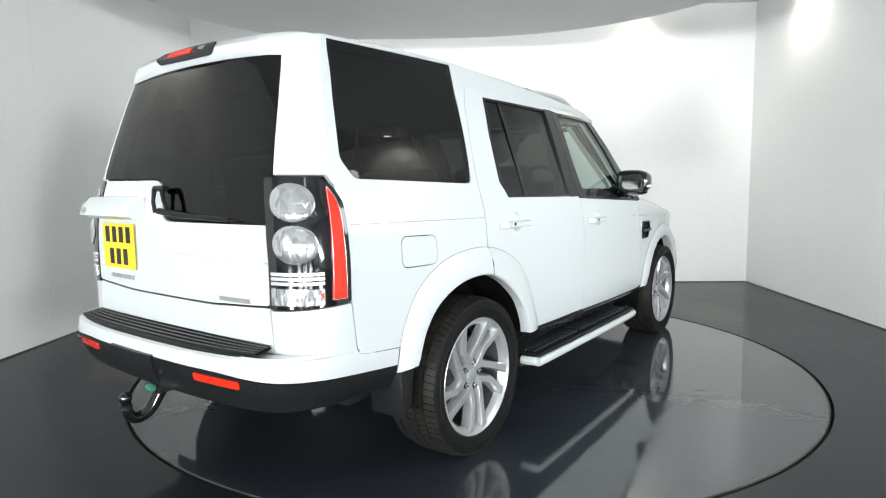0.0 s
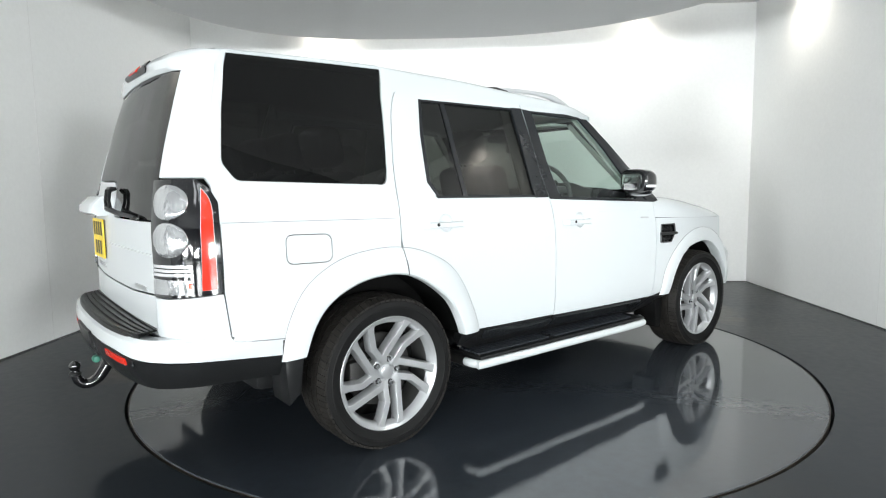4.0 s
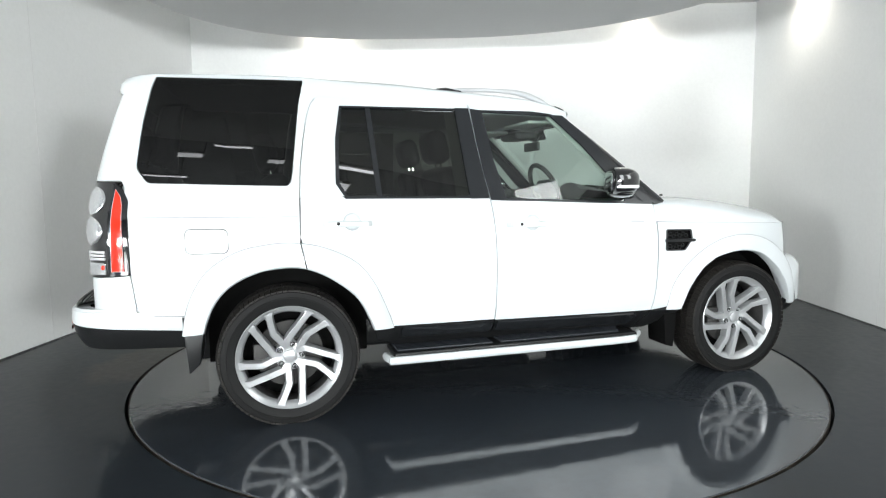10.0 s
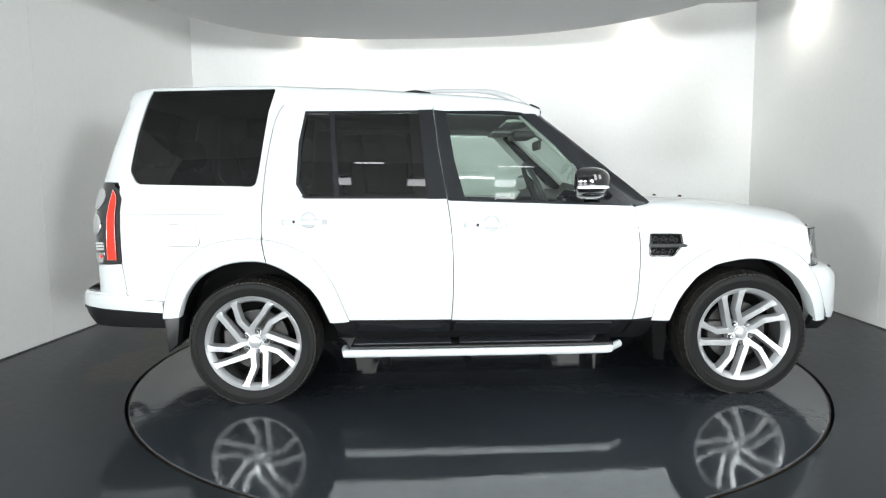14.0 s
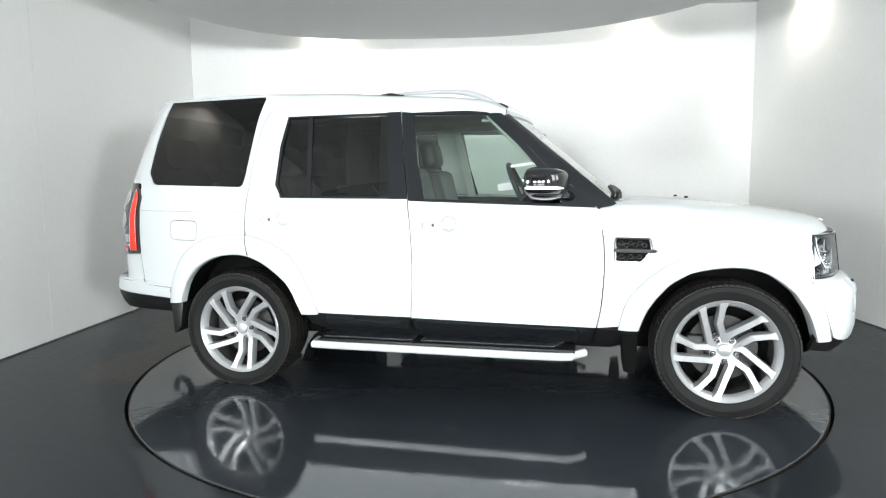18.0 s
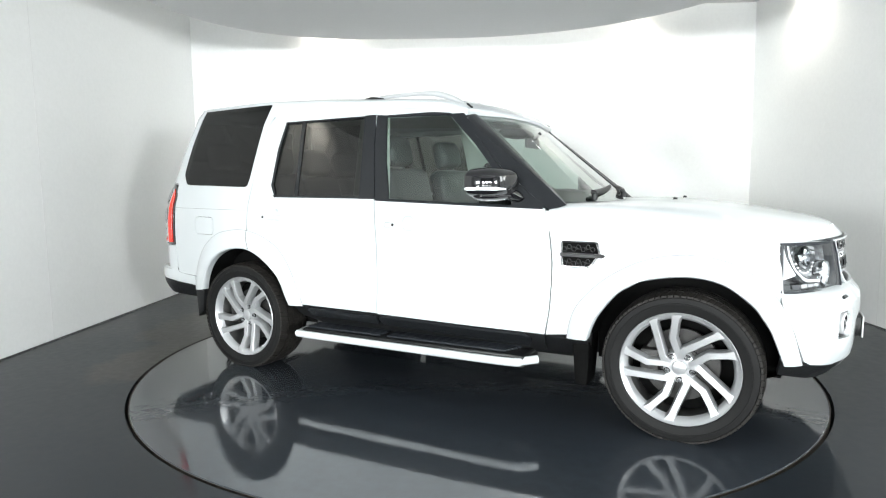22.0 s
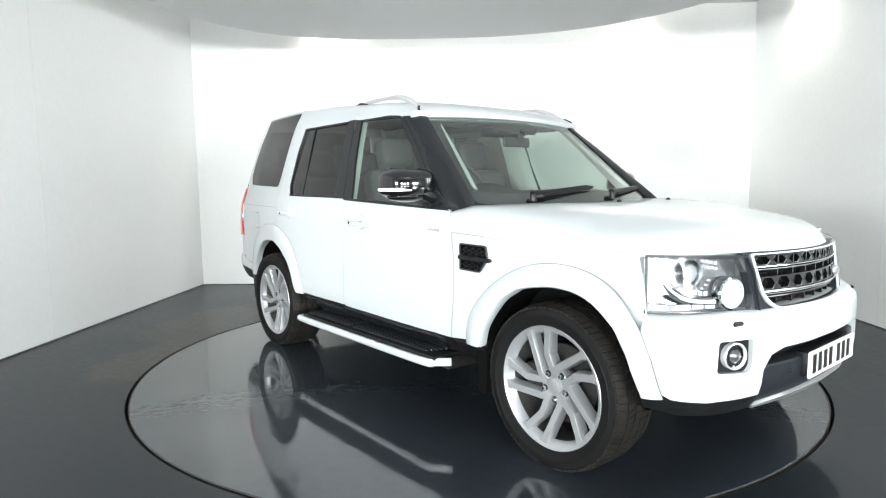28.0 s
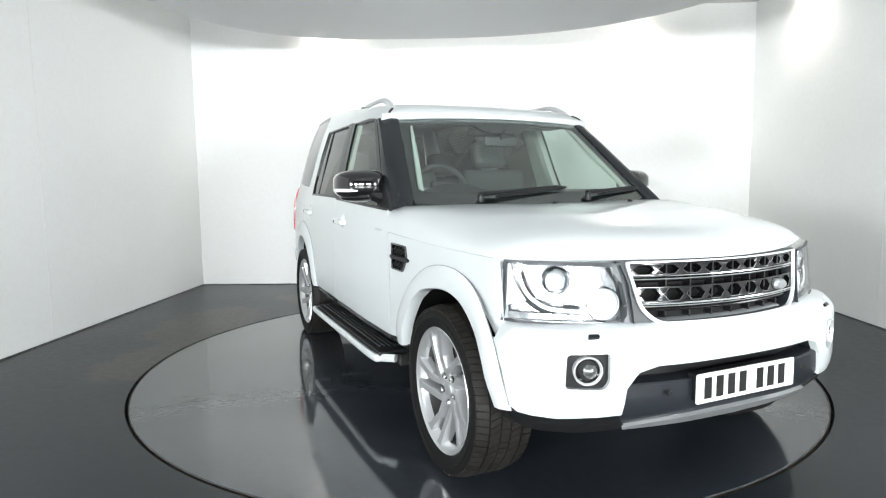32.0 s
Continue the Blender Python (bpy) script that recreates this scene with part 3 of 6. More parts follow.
def build_side(s):
    S = side(s)
    out = (0, s, 0)
    tuck = lambda off: (lambda x, z: side(s, off - 1.1 * max(0.0, 0.445 - z))(x, z))
    # rear door, its lower rear corner cut by the arch
    arch = [p for p in ARCH_R_OUT if p[0] > 0.075 and p[0] < 0.556]
    mid = [tuple(Vector(a).lerp(Vector(b), 0.4)) for a, b in zip(ARCH_R_OUT, ARCH_R_IN)]
    mid = [p for p in mid if p[0] > 0.09]
    top = [(0.082, 1.17), (0.0935, 1.36), (0.1315, 1.60), (0.1635, 1.695)]
    outline = [(0.100, 0.90)] + [(0.076, 1.0)] + smooth_line(top, 4) + [(0.185, 1.728), (0.225, 1.741), (0.60, 1.741), (1.052, 1.727)]
    outline += smooth_line([(1.062, 1.70), (1.080, 1.513), (1.105, 1.348), (1.134, 1.167), (1.152, 1.027), (1.162, 0.865), (1.160, 0.637), (1.149, 0.484)], 3)
    outline += [(0.80, 0.487), (0.545, 0.490)] + mid[::-1]
    win = rounded([(0.322, 1.697), (0.290, 1.515), (0.279, 1.275), (0.326, 1.200), (0.98, 1.190), (1.118, 1.190), (1.100, 1.36), (1.052, 1.690)], [0.02, 0.01, 0.03, 0.02, 0, 0, 0, 0])
    door = part("door", panel(outline, S, out, 0.03, 0.075, [win, handle_cup(0.345, 1.070)]), PAINT, car)
    S1 = glazed(s, 1.18, 1.70, -0.010)
    part("window", panel([(0.325, 1.693), (0.294, 1.515), (0.283, 1.279), (0.330, 1.205), (0.492, 1.205), (0.456, 1.693)], S1, out, 0.004, 0.04), DARK_GLASS, door, "dark privacy glass")
    part("window", panel([(0.484, 1.692), (0.518, 1.205), (1.022, 1.195), (0.982, 1.690)], S1, out, 0.004, 0.04), DARK_GLASS, door, "dark privacy glass")
    S2 = side(s, -0.004)
    part("window_frame", panel([(0.315, 1.700), (0.978, 1.698), (0.978, 1.687), (0.328, 1.689), (0.300, 1.515), (0.289, 1.281), (0.334, 1.198), (0.322, 1.191), (0.270, 1.273), (0.281, 1.517)], side(s, 0.0025), out, 0.012, 0.2), SATIN_BLACK, door)
    part("window_divider", panel([(0.456, 1.693), (0.484, 1.693), (0.518, 1.203), (0.490, 1.203)], S2, out, 0.015, 0.1), SATIN_BLACK, door)
    part("pillar_cover", panel([(0.976, 1.702), (1.0605, 1.702), (1.0815, 1.513), (1.1065, 1.348), (1.1335, 1.181), (1.020, 1.181)], side(s, 0.003), out, 0.015, 0.1), SATIN_BLACK, door, "satin black pillar cover")
    part("window_seal", panel([(0.30, 1.206), (1.124, 1.196), (1.127, 1.182), (0.32, 1.193)], side(s, 0.004), out, 0.012, 0.1), SATIN_BLACK, door)
    part("door_cladding", panel([(0.565, 0.482), (1.148, 0.476), (1.150, 0.385), (0.60, 0.402)], tuck(-0.002), out, 0.03, 0.1), BLACK_PLASTIC, door, "black plastic lower strip")
    part("cladding_ridge", panel(rounded([(0.60, 0.470), (1.140, 0.463), (1.140, 0.405), (0.61, 0.415)], 0.012), tuck(0.008), out, 0.014, 0.1), SATIN_BLACK, door)
    build_handle(s, door, 0.191, 0.452, 1.062, 0.345)
    # front door
    rear_edge = smooth_line([(1.059, 1.722), (1.067, 1.70), (1.085, 1.513), (1.110, 1.348), (1.139, 1.167), (1.157, 1.027), (1.167, 0.865), (1.165, 0.637), (1.154, 0.480)], 3)
    front_edge = smooth_line([(2.212, 0.460), (2.238, 0.602), (2.250, 0.838), (2.232, 1.022), (2.208, 1.125)], 4)
    a_line = smooth_line([(2.200, 1.143), (2.105, 1.213), (1.930, 1.352), (1.792, 1.505), (1.640, 1.652), (1.590, 1.690)], 3)
    outline = rear_edge + front_edge + a_line + [(1.46, 1.712)]
    win = [(1.128, 1.687), (1.170, 1.40), (1.226, 1.180), (1.60, 1.165), (2.185, 1.137), (2.098, 1.203), (1.922, 1.340), (1.782, 1.492), (1.595, 1.673)]
    door = part("door", panel(outline, S, out, 0.03, 0.075, [[(1.078, 1.687), (1.114, 1.36), (1.148, 1.181)] + win[3:], handle_cup(1.388, 1.038)]), PAINT, car)
    part("pillar_cover", panel([(1.068, 1.700), (1.140, 1.692), (1.182, 1.40), (1.240, 1.172), (1.140, 1.172), (1.1105, 1.348), (1.0860, 1.513)], side(s, 0.003), out, 0.015, 0.1), SATIN_BLACK, door, "satin black pillar cover")
    part("window", panel([(1.136, 1.686), (1.178, 1.40), (1.234, 1.180), (1.60, 1.166), (2.02, 1.146), (2.00, 1.275), (1.922, 1.338), (1.782, 1.490), (1.595, 1.671)], S1, out, 0.004, 0.04), CLEAR_GLASS, door, "lightly green clear glass")
    part("window_corner", panel([(2.02, 1.146), (2.18, 1.138), (2.096, 1.201), (2.00, 1.275)], S2, out, 0.02, 0.1), SATIN_BLACK, door, "black mirror base plate")
    part("window_seal", panel([(1.148, 1.186), (2.19, 1.140), (2.205, 1.126), (1.150, 1.170)], side(s, 0.004), out, 0.012, 0.1), SATIN_BLACK, door)
    part("window_frame", panel([(1.13, 1.693), (1.46, 1.692), (1.582, 1.679), (1.641, 1.652), (1.797, 1.508), (1.935, 1.356), (2.109, 1.217), (2.206, 1.146), (2.208, 1.133), (2.15, 1.136), (2.08, 1.198), (1.905, 1.332), (1.770, 1.486), (1.580, 1.668), (1.13, 1.683)], side(s, 0.003), out, 0.012, 0.2), SATIN_BLACK, door)
    part("door_cladding", panel([(1.157, 0.476), (2.208, 0.456), (2.180, 0.335), (1.160, 0.385)], tuck(-0.002), out, 0.03, 0.12), BLACK_PLASTIC, door, "black plastic lower strip")
    part("cladding_ridge", panel(rounded([(1.165, 0.463), (2.10, 0.440), (2.13, 0.415), (2.10, 0.36), (1.165, 0.405)], 0.012), tuck(0.008), out, 0.014, 0.12), SATIN_BLACK, door)
    part("badge", panel([(2.05, 1.030), (2.14, 1.026), (2.14, 1.016), (2.05, 1.020)], side(s, 0.004), out, 0.004, 0.2), SILVER, door, "small silver badge strip")
    build_handle(s, door, 1.226, 1.480, 1.030, 1.388)
    part("crease", panel([(1.165, 1.0905), (2.20, 1.076), (2.20, 1.072), (1.165, 1.0865)], side(s, 0.0015), out, 0.003, 0.12), PAINT, door)
    part("roof_gutter", panel([(0.150, 1.845), (0.28, 1.80), (1.05, 1.775), (1.5, 1.745), (1.60, 1.722), (1.66, 1.706), (1.694, 1.692), (1.694, 1.664), (1.660, 1.640), (1.60, 1.675), (1.5, 1.702), (1.05, 1.708), (0.34, 1.712), (0.26, 1.70), (0.22, 1.60), (0.125, 1.60), (0.118, 1.70)], side(s, -0.009), out, 0.0, 0.06), PAINT, car)
    # rear quarter
    mid = [tuple(Vector(a).lerp(Vector(b), 0.4)) for a, b in zip(ARCH_R_OUT, ARCH_R_IN)]
    mid = [p for p in mid if p[0] < 0.066 and p[1] > 0.60]
    edge = [(0.070, 0.97), (0.076, 1.17)] + smooth_line([(0.088, 1.36), (0.126, 1.60), (0.158, 1.70), (0.170, 1.722), (0.186, 1.742)], 3)
    glass_hole = rounded([(-0.618, 1.845), (-0.640, 1.785), (-0.683, 1.585), (-0.714, 1.362), (-0.664, 1.285), (0.034, 1.262), (0.050, 1.33), (0.098, 1.70), (0.132, 1.842)], [0, 0.02, 0.03, 0.022, 0.022, 0.03, 0.02, 0, 0])
    flap = rounded([(-0.494, 1.055), (-0.283, 1.050), (-0.283, 0.922), (-0.494, 0.924)], 0.035)
    outline = mid + edge + [(0.163, 1.800), (0.140, 1.852), (-0.630, 1.854), (-0.672, 1.785), (-0.725, 1.585), (-0.765, 1.36), (-0.768, 1.23), (-0.752, 1.10), (-0.752, 0.834), (-0.742, 0.738), (-0.732, 0.658), (-0.715, 0.627), (-0.690, 0.615), (-0.52, 0.600)]
    q = part("quarter_panel", panel(outline, S, out, 0.03, 0.07, [glass_hole, flap]), PAINT, car)
    part("quarter_window", panel([(a + 0.004 * (1 if a < -0.3 else -1), b + 0.003 * (1 if b < 1.5 else -1)) for a, b in glass_hole], glazed(s, 1.262, 1.845, -0.004), out, 0.006, 0.04), DARKER_GLASS, q, "large dark wrap-over quarter glass")
    # thin grey strip in place of the body seam's dark line
    part("crease", panel([(-0.745, 1.1165), (0.066, 1.1045), (0.066, 1.1025), (-0.745, 1.1145)], side(s, 0.0012), out, 0.002, 0.12), GAP_LINE, q)
    part("fuel_flap", panel(rounded([(-0.490, 1.051), (-0.287, 1.046), (-0.287, 0.926), (-0.490, 0.928)], 0.032), side(s, 0.0005), out, 0.02, 0.08), PAINT, q)
    build_flare(s, ARCH_R_OUT, ARCH_R_IN, len([p for p in ARCH_R_OUT if p[0] < 0.065]))
    # grey bead in place of the seam's dark gap above the bumper
    part("panel_gap_line", tube([side(s, 0.003)(*p) for p in smooth_line([(-0.738, 0.66), (-0.731, 0.638), (-0.712, 0.624), (-0.64, 0.616), (-0.515, 0.608)], 4)], 0.0022, 5), GAP_LINE, car)
    # front wing
    mid = [tuple(Vector(a).lerp(Vector(b), 0.4)) for a, b in zip(ARCH_F_OUT, ARCH_F_IN)]
    mid = [p for p in mid if p[1] > 0.455]
    vent = rounded([(2.305, 0.966), (2.492, 0.962), (2.505, 0.90), (2.450, 0.828), (2.305, 0.832)], [0.012, 0.012, 0.01, 0.012, 0.012])
    outline = [(2.219, 0.460)] + smooth_line([(2.245, 0.602), (2.258, 0.838), (2.241, 1.014)], 4) + [(2.50, 1.004), (2.81, 0.992), (3.10, 0.984), (3.272, 0.978), (3.303, 0.86), (3.314, 0.742), (3.36, 0.720), (3.385, 0.46)] + mid[::-1]
    w = part("front_wing", panel(outline, S, out, 0.03, 0.075, [vent]), PAINT, car)
    v = part("side_vent", panel(vent, side(s, -0.012), out, 0.02, 0.06), DEEP_BLACK, w, "black honeycomb side vent")
    fr = [(a, b) for a, b in vent]
    c = Vector((2.39, 0.897))
    inner = [tuple(c + (Vector(p) - c) * 0.90) for p in fr]
    part("vent_frame", panel(fr, side(s, 0.006), out, 0.02, 0.06, [inner]), GLOSS_BLACK, v, "gloss black vent frame")
    part("frame_edge", tube([side(s, 0.0065)(*p) for p in fr + fr[:1]], 0.0016, 5), CELL_EDGE, v)
    part("vent_bar", panel(rounded([(2.30, 0.906), (2.515, 0.902), (2.530, 0.892), (2.515, 0.882), (2.30, 0.886)], 0.006), side(s, 0.014), out, 0.02, 0.06), BLACK_PLASTIC, v)
    for z0 in (0.848, 0.922):
        for i in range(7):
            x0 = 2.318 + 0.024 * i
            if z0 < 0.88 and i > 5:
                continue
            hexa = [(x0 + 0.013 * math.cos(math.pi * k / 3), z0 + (0.012 if i % 2 else 0) + 0.014 * math.sin(math.pi * k / 3)) for k in range(6)]
            hole = [(x0 + 0.0095 * math.cos(math.pi * k / 3), z0 + (0.012 if i % 2 else 0) + 0.0105 * math.sin(math.pi * k / 3)) for k in range(6)]
            part("vent_cell", panel(hexa, side(s, -0.002), out, 0.008, 0.06, [hole]), BLACK_PLASTIC, v)
    build_flare(s, ARCH_F_OUT, ARCH_F_IN, 0)
    # sill behind the step, between the arches
    part("sill", panel([(0.46, 0.47), (0.60, 0.478), (2.20, 0.455), (2.45, 0.45), (2.43, 0.36), (2.30, 0.30), (0.62, 0.34), (0.48, 0.40)], tuck(-0.02), out, 0.05, 0.15), BLACK_PLASTIC, car, "black plastic sill")
    part("sill_corner", panel([(2.222, 0.452), (2.44, 0.448), (2.42, 0.36), (2.20, 0.335)], tuck(0.0), out, 0.03, 0.15), BLACK_PLASTIC, car)
    # A pillar: from the door frame round to the windscreen
    rows = []
    for x0, z0, x1, z1, yw in ((1.600, 1.673, 1.705, 1.670, 0.655), (1.650, 1.642, 1.740, 1.632, 0.665), (1.797, 1.508, 1.885, 1.522, 0.695), (1.936, 1.357, 2.065, 1.375, 0.730), (2.110, 1.218, 2.222, 1.245, 0.765), (2.200, 1.150, 2.300, 1.178, 0.783), (2.228, 1.124, 2.335, 1.146, 0.800)):
        a, b = side(s, 0.001)(x0, z0), side(s, -0.022)(x1 - 0.02, z1)
        e = Vector((screen_x(yw, z1), s * yw, z1 + 0.008))
        rows.append([side(s, -0.02)(x0, z0), a, side(s, 0.002)(x0 + (x1 - x0) * 0.55, z0 + (z1 - z0) * 0.5), b, b.lerp(e, 0.5) + Vector((0.006, s * 0.004, 0.004)), e, e + Vector((-0.02, 0, -0.02))])
    part("windscreen_pillar", face_out(loft(rows), (0.3, s, 0.3)), SATIN_BLACK, car, "satin black windscreen pillar")
    part("pillar_foot", panel([(2.185, 1.158), (2.272, 1.168), (2.262, 1.140), (2.212, 1.132)], side(s, -0.010), out, 0.0, 0.1), SATIN_BLACK, car)
    part("cowl_corner", panel([(2.208, 1.116), (2.262, 1.120), (2.285, 1.03), (2.238, 1.015)], side(s, -0.012), out, 0.0, 0.1), PAINT, car)
    # mud flaps
    part("mud_flap", slab([(-0.522, 0.535), (-0.425, 0.535), (-0.440, 0.42), (-0.448, 0.352), (-0.505, 0.300)], min(s * 0.70, s * 0.880), max(s * 0.70, s * 0.880), "y", 0.008), BLACK_PLASTIC, car, "black rubber mud flap")
    part("mud_flap", slab([(2.345, 0.46), (2.440, 0.46), (2.436, 0.30), (2.425, 0.190), (2.365, 0.205)], min(s * 0.68, s * 0.868), max(s * 0.68, s * 0.868), "y", 0.008), DEEP_BLACK, car, "black rubber mud flap")
    build_step(s)
    build_mirror(s)


def screen_x(y, z):
    return 2.396 - (z - 1.15) * 1.19 - 0.18 * y * y


def handle_cup(x, z, r=0.047):
    return [(x + r * math.cos(2 * math.pi * i / 24), z + r * math.sin(2 * math.pi * i / 24)) for i in range(24)]


def build_handle(s, door, x0, x1, z, cx):
    """Straight pull bar over a round finger cup."""
    out = (0, s, 0)
    c = handle_cup(cx, z + 0.008)
    rows = []
    for k, off in ((1.0, 0.0), (0.97, -0.006), (0.85, -0.016), (0.55, -0.024), (0.02, -0.026)):
        rows.append([side(s, off)(cx + (a - cx) * k, z + 0.008 + (b - z - 0.008) * k) for a, b in c])
    part("handle_cup", face_out(loft(rows, closed_v=True), out), PAINT, door)
    n = 10
    rows = []
    for i in range(n + 1):
        t = i / n
        x = x0 + (x1 - x0) * t
        e = min(1.0, min(i, n - i) / 1.0)
        zz = z - 0.006 * (x - x0)
        lift = 0.004 + 0.034 * e
        rows.append([side(s, -0.004)(x, zz + 0.012), side(s, lift * 0.8)(x, zz + 0.014), side(s, lift)(x, zz + 0.009), side(s, lift)(x, zz - 0.011), side(s, lift * 0.8)(x, zz - 0.016), side(s, -0.004)(x, zz - 0.014)])
    part("handle", face_out(loft(rows, closed_v=True), out), PAINT, door, "white pull handle")
    lk = lathe([(0.001, 0.003), (0.008, 0.003), (0.009, 0.0)], 12, "y")
    lk.transform(Matrix.Translation(side(s, 0.038)(x0 + 0.078, z + 0.001)) @ Matrix.Rotation(0 if s > 0 else math.pi, 4, "Z"))
    part("lock", lk, GAP_BLACK, door)


def build_step(s):
    """Side step: white bar with a black ribbed tread."""
    step = part("side_step", box((0.56, min(s * 0.70, s * 0.945), 0.305), (2.10, max(s * 0.70, s * 0.945), 0.335), 0.01), BLACK_PLASTIC, car, "black tread side step with a white bar")
    bar = [(0.525, s * 0.86, 0.302), (0.527, s * 0.90, 0.301), (0.545, s * 0.945, 0.300), (0.60, s * 0.960, 0.299), (1.30, s * 0.960, 0.297), (2.00, s * 0.956, 0.296), (2.085, s * 0.925, 0.300), (2.155, s * 0.865, 0.304)]
    part("step_bar", tube(smooth_line(bar, 5), 0.021, 10, 1.1), PAINT, step, "white step bar")
    for i in range(7):
        y = 0.74 + 0.027 * i
        for x0, x1 in ((0.58, 1.15), (1.20, 2.06 - 0.012 * i)):
            part("tread_rib", box((x0, s * y - 0.007, 0.334), (x1, s * y + 0.007, 0.346), 0.003, 1), DARK_GREY_PLASTIC, step)
    for x in (0.66, 1.35, 2.02):
        part("bracket", box((x - 0.03, min(s * 0.55, s * 0.80), 0.22), (x + 0.03, max(s * 0.55, s * 0.80), 0.305), 0.006, 1), STEEL_DARK, step)


def build_mirror(s):
    m = part("door_mirror", mirror_shell(s), GLOSS_BLACK, car, "gloss black door mirror")
    low = bmesh.new()
    bmesh.ops.create_uvsphere(low, u_segments=24, v_segments=12, radius=1)
    for v in low.verts:
        c = v.co
        v.co = Vector((1.945 + 0.090 * c.x - SWEEP * 0.112 * c.y, s * (0.975 + 0.112 * c.y), 1.196 + 0.028 * c.z))
    part("mirror_base", low, GLOSS_BLACK, m)
    rows = []
    for i in range(25):
        a = radians(115 - 105 * i / 24)
        h = 0.0062 * min(1.0, 0.45 + i / 8, 0.35 + (24 - i) / 10)
        ring = []
        for k in range(6):
            t = 2 * math.pi * k / 6
            q = -0.235 + h / 0.082 * 1.6 * math.sin(t)
            rr = math.sqrt(1 - q * q) * (1.010 + 0.012 * math.cos(t))
            ring.append(mirror_point((rr * math.cos(a), rr * math.sin(a), q), s))
        rows.append(ring)
    part("indicator", loft(rows, closed_v=True, caps=True), LAMP_WHITE, m, "clear indicator strip")
    part("mirror_arm", tube([(2.060, s * 0.850, 1.178), (2.040, s * 0.885, 1.190), (2.005, s * 0.915, 1.212), (1.965, s * 0.965, 1.232)], [0.050, 0.050, 0.056, 0.060], 14, 0.72), GLOSS_BLACK, m)
    g = slab(rounded([(s * 0.885, 1.214), (s * 1.065, 1.214), (s * 1.082, 1.285), (s * 1.062, 1.318), (s * 0.895, 1.318)], 0.028), 1.853, 1.859, "x", 0.002)
    for v in g.verts:
        v.co.x -= SWEEP * (abs(v.co.y) - 0.983)
    part("mirror_glass", g, CHROME, m, "mirror glass")


SWEEP = 0.316


def mirror_point(c, s):
    """From the unit ball to the mirror's cap: blunt towards the driver, tapering forward, its outer end swept back."""
    f = lambda t, p: math.copysign(abs(t) ** p, t)
    x = 0.117 * f(c[0], 0.8) if c[0] > 0 else 0.078 * f(c[0], 0.30)
    k = 1.0 - 0.14 * max(0.0, x / 0.117) ** 2
    y = 0.130 * f(c[1], 0.60) * k
    z = 0.082 * f(c[2], 0.58) * (1.0 - 0.10 * max(0.0, c[1])) * (k if c[2] > 0 else 1.0)
    return Vector((1.934 + x - SWEEP * y, s * (0.983 + y), 1.268 + z))


def mirror_shell(s):
    bm = bmesh.new()
    bmesh.ops.create_uvsphere(bm, u_segments=36, v_segments=20, radius=1)
    for v in bm.verts:
        v.co = mirror_point(v.co.copy(), s)
    return bm


# ---- wheels
HUB_Z = 0.357


def flat_foot(bm):
    for v in bm.verts:
        if v.co.z < -HUB_Z + 0.0008:
            v.co.z = -HUB_Z + 0.0008
            v.co.y *= 1.02
    return bm


